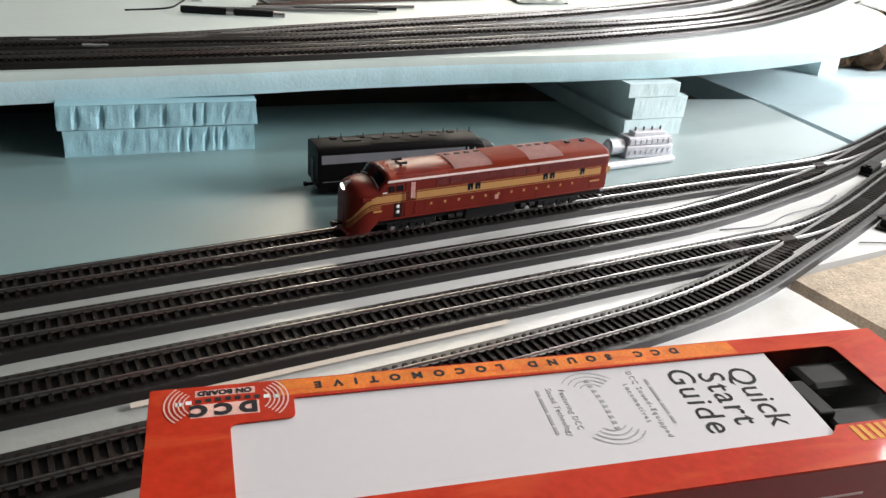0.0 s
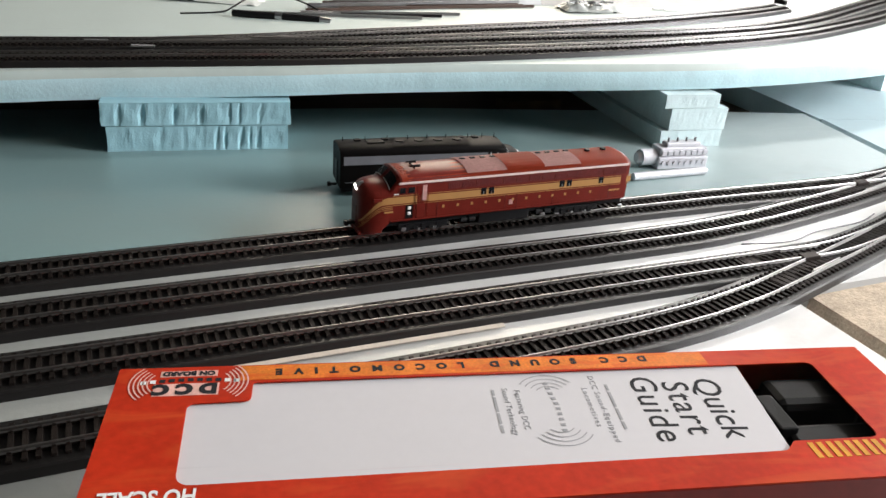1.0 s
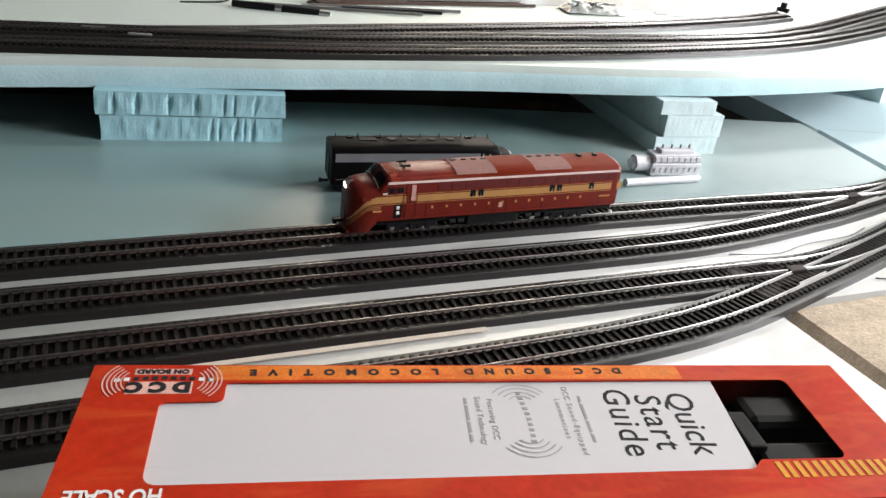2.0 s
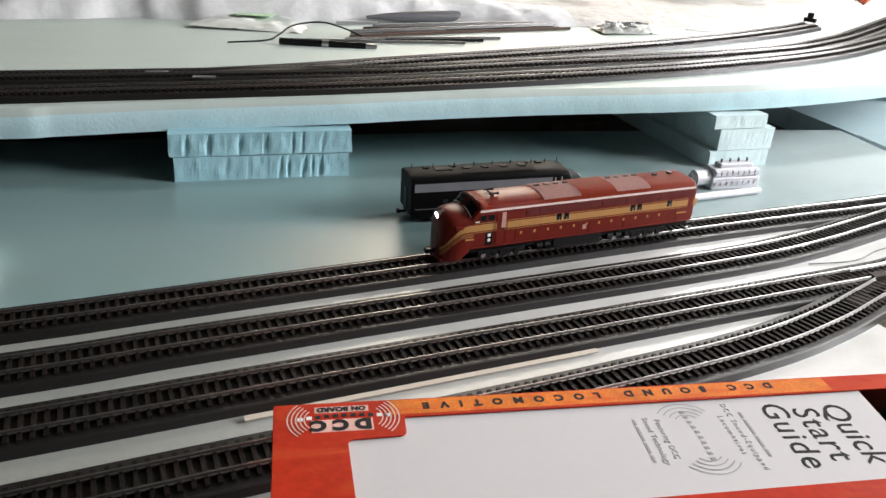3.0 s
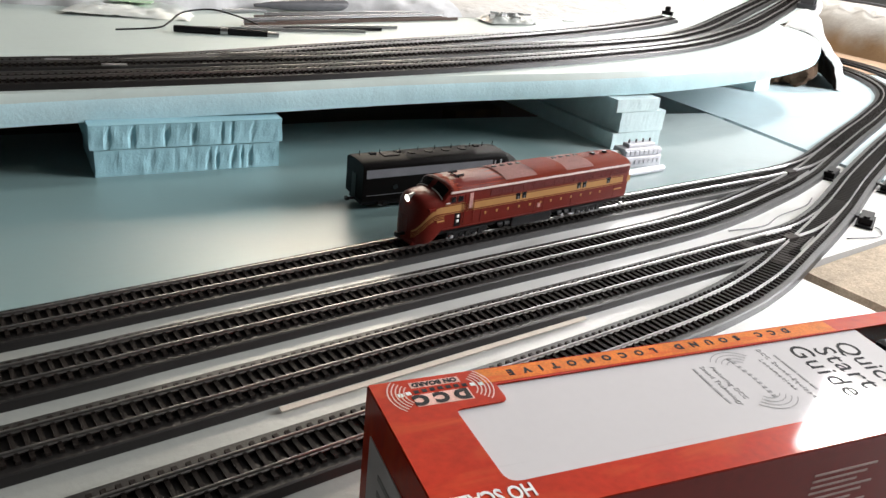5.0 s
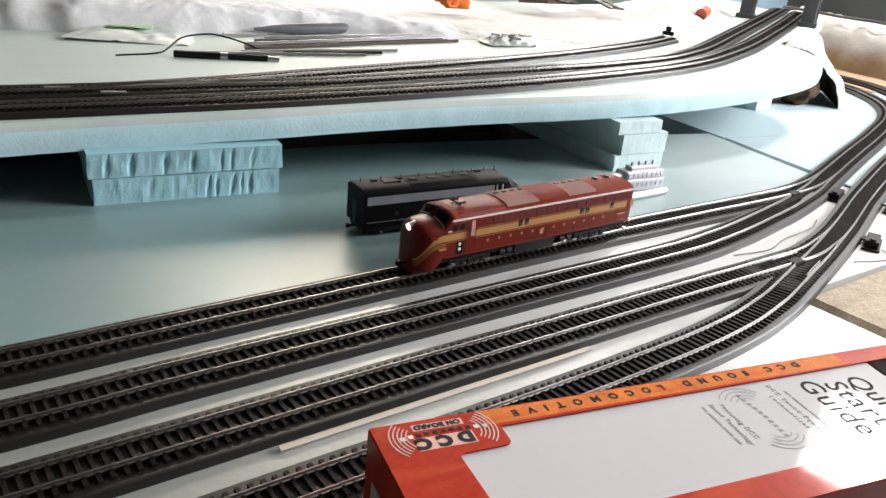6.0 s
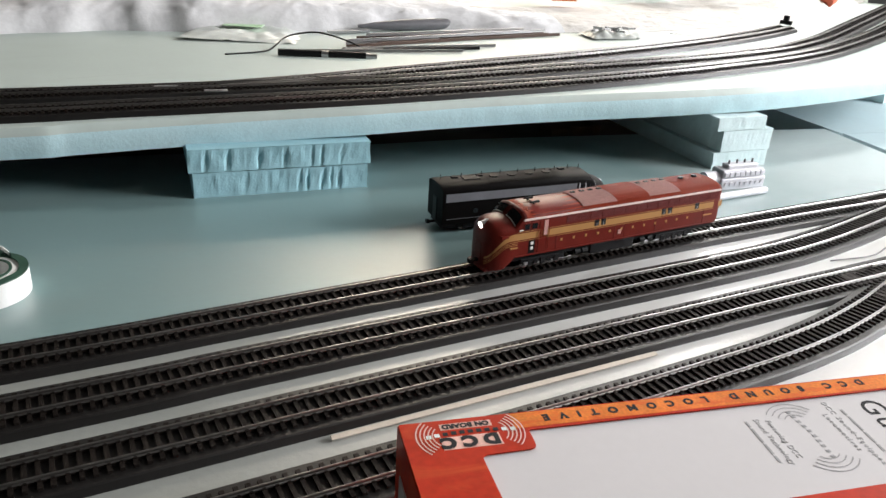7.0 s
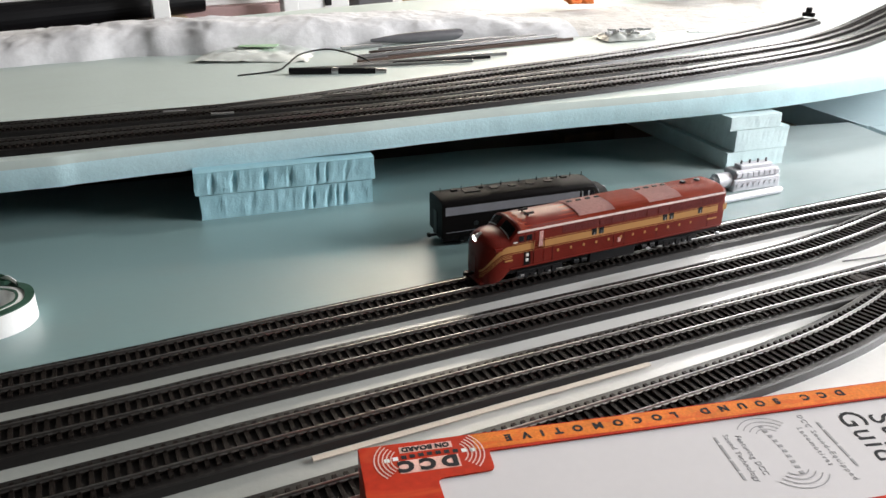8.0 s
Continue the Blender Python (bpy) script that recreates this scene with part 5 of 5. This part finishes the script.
def far_hill():
    """Plaster slope beyond the return loop."""
    bm = bmesh.new()
    rows = []
    for i in range(61):
        s = i / 60
        bx, by = 1.575 - 0.06 * s, 0.70 - 0.66 * s
        row = []
        for k in range(25):
            v = k / 24
            q = Vector((bx, by, 0)) + Vector((0.97, 0.22, 0)) * (0.26 * v)
            h = 0.098 * (1 - math.exp(-v / 0.10)) * (1 + 0.10 * noise.noise(Vector((s * 6, v * 3, 1.0)))) + 0.010 * noise.noise(Vector((s * 22, v * 12, 3.0)))
            row.append(bm.verts.new((q.x + 0.01 * noise.noise(Vector((s * 9, v * 9, 7))), q.y, max(-0.001, h if k else -0.001))))
        rows.append(row)
    for a, b in zip(rows, rows[1:]):
        for k in range(24):
            bm.faces.new((a[k], b[k], b[k + 1], a[k + 1]))
    bmesh.ops.recalc_face_normals(bm, faces=bm.faces)
    ob = part("plaster_slope", bm, SLOPE, smooth=True)
    return tagged(ob, "white plaster slope with a bare brown foot", "plaster landscape")


far_hill()
earth = part("earth_patch", prism([(1.285, 0.40), (1.325, 0.335), (1.40, 0.265), (1.50, 0.18), (1.58, 0.10), (1.66, 0.30), (1.66, 0.72), (1.27, 0.72), (1.275, 0.50)], -0.0008, 0.0012), EARTH)
tagged(earth, "bare brown earth patch between loop and slope", "earth")
wire("black_cable", [(1.62, 0.70, 0.112), (1.62, 0.62, 0.112), (1.625, 0.55, 0.110), (1.625, 0.47, 0.111), (1.62, 0.40, 0.110), (1.61, 0.32, 0.110), (1.60, 0.22, 0.109), (1.59, 0.12, 0.100)], 0.0032, GREY_PLASTIC, "thick dark cable lying along the plaster slope", "cable")


def pier(m):
    p = thing("bridge_pier", m, "dark grey model bridge pier standing at the deck's end", "bridge pier", "bridge piers")
    part("shaft", box(-0.013, 0.013, -0.013, 0.013, 0, 0.115, bevel=0.002), GREY_PLASTIC, p)
    for x in (-0.009, 0.0, 0.009):
        part("rib", box(x - 0.0015, x + 0.0015, -0.0155, -0.0125, 0.002, 0.112), GREY_PLASTIC, p)
    part("foot_block", box(-0.018, 0.018, -0.018, 0.018, 0, 0.010, bevel=0.001), GREY_PLASTIC, p)


pier(pose(1.240, 0.556, deck_top(1.215, 0.54) - 0.001, 0, 0, 25))
pier(pose(1.268, 0.434, deck_top(1.268, 0.43) - 0.001, 0, 0, 25))


# ---- loose things on the upper deck ----
def deck_pose(x, y, up=0.0, turn=0.0):
    return pose(x, y, deck_top(x, y) + up, 0, 0, turn)


bump = thing("bumper_post", deck_pose(0.785, 0.397, 0.0090, 14), "small black bumper post at the end of the siding", "bumper post")
part("post", box(-0.003, 0.003, -0.009, 0.009, 0, 0.006, bevel=0.0006), BLACK, bump)
part("buffer_head", box(-0.004, 0.002, -0.004, 0.004, 0.0055, 0.0135, bevel=0.0012), BLACK, bump)

tool = thing("file_tool", deck_pose(0.172, 0.590, 0.0092, -4), "hand tool with fat dark grey handle lying on deck", "hand tool")
bm = bmesh.new()
prof = [(-0.012, 0.0020), (0.0, 0.0032), (0.010, 0.0046), (0.030, 0.0064), (0.060, 0.0080), (0.090, 0.0088), (0.118, 0.0088), (0.128, 0.0080), (0.133, 0.0058)]
for (xa, ra), (xb, rb) in zip(prof, prof[1:]):
    add_tube(bm, (xa, 0, 0), (xb, 0, 0), ra, rb, 20)
smooth_by_angle(part("handle", bm, GREY_PLASTIC, tool), 50)
part("blade", box(-0.055, 0.004, -0.004, 0.004, -0.0085, -0.0055), STEEL, tool, "flat steel blade")

for k, (x, y, l, a, mat, lab) in enumerate(((0.020, 0.503, 0.225, -21, STEEL, "long bare metal rail lying on deck"), (0.105, 0.500, 0.300, -3, DARK_WOOD, "brown weathered rail length in a loose bundle"), (0.110, 0.512, 0.292, -4.5, STEEL, "bright rail length in a loose bundle"),
                                           (0.118, 0.524, 0.285, -6.5, DARK_WOOD, "brown rail length in a loose bundle"), (0.150, 0.540, 0.230, -8, STEEL, "bright rail length in a loose bundle"), (0.140, 0.466, 0.125, -16, BLACK, "short black rail piece on the deck"), (0.125, 0.533, 0.27, -5.5, DARK_WOOD, "brown rail length in a loose bundle"), (0.140, 0.549, 0.25, -7, DARK_WOOD, "brown rail length in a loose bundle"), (0.112, 0.518, 0.29, -3.6, STEEL, "bright rail length in a loose bundle"), (0.095, 0.488, 0.20, -14, STEEL, "bright rail length lying slantwise"), (0.200, 0.536, 0.22, -2, DARK_WOOD, "brown rail length in a loose bundle"), (0.190, 0.549, 0.23, -1, STEEL, "bright rail length in a loose bundle"), (0.150, 0.505, 0.27, -6, DARK_WOOD, "brown rail length in a loose bundle"))):
    r = part("loose_rail", sweep([Vector((0, 0, 0)), Vector((l, 0, 0))], [(u * 1.6, v * 1.5) for u, v in RAIL_PROFILE]), mat)
    r.matrix_basis = deck_pose(x, y, 0.0006 + 0.0045 * (k in (2, 4)), a) @ pose(0, 0, 0, 0, -1.6, 0)
    tagged(r, lab, "model rail", "loose rails on the deck")

probe = thing("wired_plug", deck_pose(0.012, 0.486, 0.0045, -28), "black plug with metal tips lying on the deck", "plug")
part("plug_body", tube((0, 0, 0), (0.105, 0, 0), 0.0040, 0.0046, 14), BLACK, probe)
part("metal_tip", tube((0.105, 0, 0), (0.118, 0, 0), 0.0040, 0.0034, 14), STEEL, probe)
part("metal_collar", tube((0.052, 0, 0), (0.060, 0, 0), 0.0050, 0.0050, 14), STEEL, probe)
Z = deck_top(0.05, 0.5)
wire("bent_wire", [(-0.045, 0.512, Z - 0.002), (0.002, 0.510, Z + 0.000), (0.020, 0.522, Z + 0.004), (0.045, 0.545, Z + 0.011), (0.080, 0.548, Z + 0.014), (0.098, 0.530, Z + 0.012), (0.112, 0.505, Z + 0.008), (0.120, 0.480, Z + 0.004)], 0.0011, BLACK, "bent black wire looping over the loose rails")


def poly_bag(m, w, d, h, label, seed, mat):
    b = thing("plastic_bag", m, label, "plastic bag", "plastic bags on the deck")
    bm = bmesh.new()
    bmesh.ops.create_grid(bm, x_segments=26, y_segments=20, size=0.5)
    for v in bm.verts:
        u, t = v.co.x * 2, v.co.y * 2
        v.co = Vector((v.co.x * w, v.co.y * d, max(0.0006, h * (1 - u ** 4) * (1 - t ** 4) * (0.6 + 0.9 * noise.noise(Vector((u * 3, t * 3, seed)))) + 0.004 * abs(noise.noise(Vector((u * 9, t * 9, seed)))))))
    bmesh.ops.recalc_face_normals(bm, faces=bm.faces)
    part("bag_film", bm, mat, b, smooth=True)
    return b


bag = poly_bag(deck_pose(0.015, 0.628, 0.0004, -30), 0.150, 0.105, 0.007, "crinkled clear plastic bag with a green label", 1.0, BAG_WHITE)
part("green_label", box(-0.034, 0.018, 0.006, 0.030, 0.0088, 0.0094), GREEN, bag, "pale green printed label")
bag2 = poly_bag(deck_pose(0.490, 0.447, 0.0004, -12), 0.085, 0.050, 0.010, "small clear bag of silver track joiners", 5.0, SMOKY_FILM)
for k in range(16):
    part("rail_joiner", box(-0.006, 0.006, -0.001, 0.001, 0.006, 0.0085, pose(random.uniform(-0.032, 0.025), random.uniform(-0.016, 0.016), random.uniform(0, 0.006), 0, 0, random.uniform(-60, 60))), STEEL, bag2)
for k in range(2):
    st = part("styrene_strip", box(0, 0.075, -0.0025, 0.0025, 0, 0.0015), WHITE)
    st.matrix_basis = deck_pose(0.585 + 0.01 * k, 0.432 - 0.012 * k, 0.001, -8 - 4 * k)
    tagged(st, "thin white styrene strip lying on the deck", "plastic strip", "loose styrene strips")
for x, y, a in ((-0.145, 0.352, -12), (-0.105, 0.318, -12)):
    j = part("joiner_plate", box(-0.011, 0.011, -0.0030, 0.0030, 0, 0.0012, bevel=0.0003), STEEL)
    j.matrix_basis = deck_pose(x, y, 0.0070, a)
    tagged(j, "bright metal joiner plate between upper rails", "rail joiner", "joiner plates")

orange = bmesh.new()
bmesh.ops.create_icosphere(orange, subdivisions=4, radius=0.023)
for v in orange.verts:
    n = noise.noise_vector(v.co * 42) * 0.020 + noise.noise_vector(v.co * 110) * 0.008
    v.co = Vector((v.co.x * 1.1, v.co.y, v.co.z * 0.50)) + n
    v.co.z = max(v.co.z, -0.012)
og = part("orange_rag", orange, ORANGE)
og.matrix_basis = pose(0.578, 0.700, deck_top(0.578, 0.700) + 0.024)
tagged(og, "crumpled orange rag lying on white plaster", "rag")


# ---- things on the bench behind the deck ----
def carton(name, x0, x1, y0, y1, z1, mat, label, category, z0=0.0003):
    b = thing(name, pose((x0 + x1) / 2, (y0 + y1) / 2, z0), label, category)
    w, d = (x1 - x0) / 2, (y1 - y0) / 2
    part("carton_body", box(-w, w, -d, d, 0, z1 - 0.008, bevel=0.002), mat, b)
    part("carton_lid", box(-w - 0.002, w + 0.002, -d - 0.002, d + 0.002, z1 - 0.022, z1, bevel=0.002), mat, b)
    return b


bar = thing("black_tube", pose(-0.55, 1.16, 0.0003, 0, 0, 2), "long matt black foam tube lying along the back", "foam tube")
bm = tube((0, 0, 0.062), (0.60, 0.02, 0.085), 0.030, 0.024, 24)
part("tube_skin", bm, BLACK, bar)
part("support_block", box(0.05, 0.12, -0.03, 0.03, 0, 0.040), WOOD, bar)
part("support_block", box(0.50, 0.56, -0.02, 0.05, 0, 0.058), WOOD, bar)
post = part("wooden_post", box(-0.016, 0.014, 0, 0.03, 0, 0.40, bevel=0.002), WHITE)
post.matrix_basis = pose(-0.042, 1.10, 0.0003)
tagged(post, "white painted upright post behind the layout", "post", "posts behind the deck")
copy_thing(post, pose(0.204, 1.12, 0.0003))
carton("rose_carton", 0.008, 0.206, 1.20, 1.36, 0.068, ROSE, "flat rose-grey carton with pale lid", "carton")
carton("white_carton", 0.008, 0.206, 1.22, 1.35, 0.03, WHITE, "white lid stacked on the rose carton", "carton", 0.0686)
app = carton("white_machine", 0.226, 0.352, 1.20, 1.32, 0.16, WHITE, "white machine housing with one black button", "machine")
part("button", box(0.008, 0.022, -0.066, -0.061, 0.058, 0.072, bevel=0.001), BLACK, app)
part("slot", box(-0.050, 0.050, -0.064, -0.061, 0.080, 0.084), BLACK, app)
carton("dark_carton", 0.374, 0.452, 1.20, 1.30, 0.17, GREY_PLASTIC, "dark grey plastic case behind the cloth", "case")
carton("yellow_carton", 0.508, 0.578, 1.20, 1.28, 0.15, YELLOW, "yellow cardboard carton behind the cloth", "carton")
carton("brown_carton", 1.34, 1.44, 1.24, 1.36, 0.16, DARK_WOOD, "dark brown carton behind the plaster hill", "carton")
carton("green_bin", 1.46, 1.60, 1.14, 1.28, 0.20, GREEN_GREY, "dull green-grey plastic bin behind the hill", "bin")
carton("white_box", 1.61, 1.65, 1.12, 1.20, 0.20, WHITE, "narrow white box between two bins", "box")
carton("blue_bin", 1.64, 2.08, 0.96, 1.10, 0.125, BLUE_STEEL, "blue-grey metal bin behind the hill", "bin")
shelf = part("shelf_board", box(0, 0.62, -0.04, 0.08, 0, 0.03, bevel=0.002), WHITE)
shelf.matrix_basis = pose(1.50, 1.06, 0.1262, 0, 0, -12)
tagged(shelf, "white shelf board resting on the bins", "shelf")
# added panel standing in for the bright wall, also bounces some light
bb = part("back_panel", box(-1.2, 1.9, 1.60, 1.615, 0.0003, 0.30, bevel=0.002), WHITE)
tagged(bb, "white panel added in place of the bright wall behind", "panel")
for x, y, up, l, a, q in ((0.760, 0.590, 0.030, 0.34, 78, 4), (0.800, 0.640, 0.026, 0.26, 62, 7), (0.840, 0.560, 0.024, 0.27, 58, 3)):
    sp = thing("flex_track_piece", deck_pose(x, y, up, a) @ pose(0, 0, 0, 0, -q * 0.4, 0), "grey length of spare flex track on plaster", "track piece", "spare track pieces")
    for side in (-1, 1):
        part("rail", sweep([Vector((0, side * GAUGE, TIE_H)), Vector((l, side * GAUGE, TIE_H))], RAIL_PROFILE), RAIL, sp)
    tb = bmesh.new()
    for k in range(int(l / TIE_STEP)):
        add_box(tb, k * TIE_STEP, k * TIE_STEP + 0.0027, -0.015, 0.015, 0, TIE_H)
    for side in (-1, 1):
        add_box(tb, 0, l, side * GAUGE - 0.001, side * GAUGE + 0.001, 0.0002, TIE_H * 0.6)
    part("tie_strip", tb, TIE, sp)
clamp = thing("spring_clamp", deck_pose(0.800, 0.630, 0.040, 70), "black spring clamp lying on the spare track", "clamp")
part("jaw", box(-0.030, 0.030, -0.007, 0.007, 0, 0.012, bevel=0.003), BLACK, clamp)
part("jaw", box(-0.022, 0.045, -0.006, 0.006, 0.012, 0.024, pose(0, 0, 0, 0, -12, 0), bevel=0.003), BLACK, clamp)
can = thing("paint_can", pose(1.030, 0.512, deck_top(1.03, 0.51) + 0.020, 0, 80, 20), "small red-orange paint can lying on plaster", "can")
part("can_body", tube((0, 0, -0.013), (0, 0, 0.013), 0.011, sides=24), ORANGE_RED, can)
part("can_lid", tube((0, 0, 0.013), (0, 0, 0.018), 0.008, sides=24), GREY_PLASTIC, can)
# added to stop north window light leaking in under the deck
back = part("light_block_board", prism([(-1.2, 0.94), (0.50, 0.94), (1.28, 0.715), (1.284, 0.73), (0.504, 0.955), (-1.2, 0.955)], 0.0003, lambda x, y: deck_low(x, y) - 0.001), DARK_WOOD)
tagged(back, "dark board added to block light under the deck's back", "board")
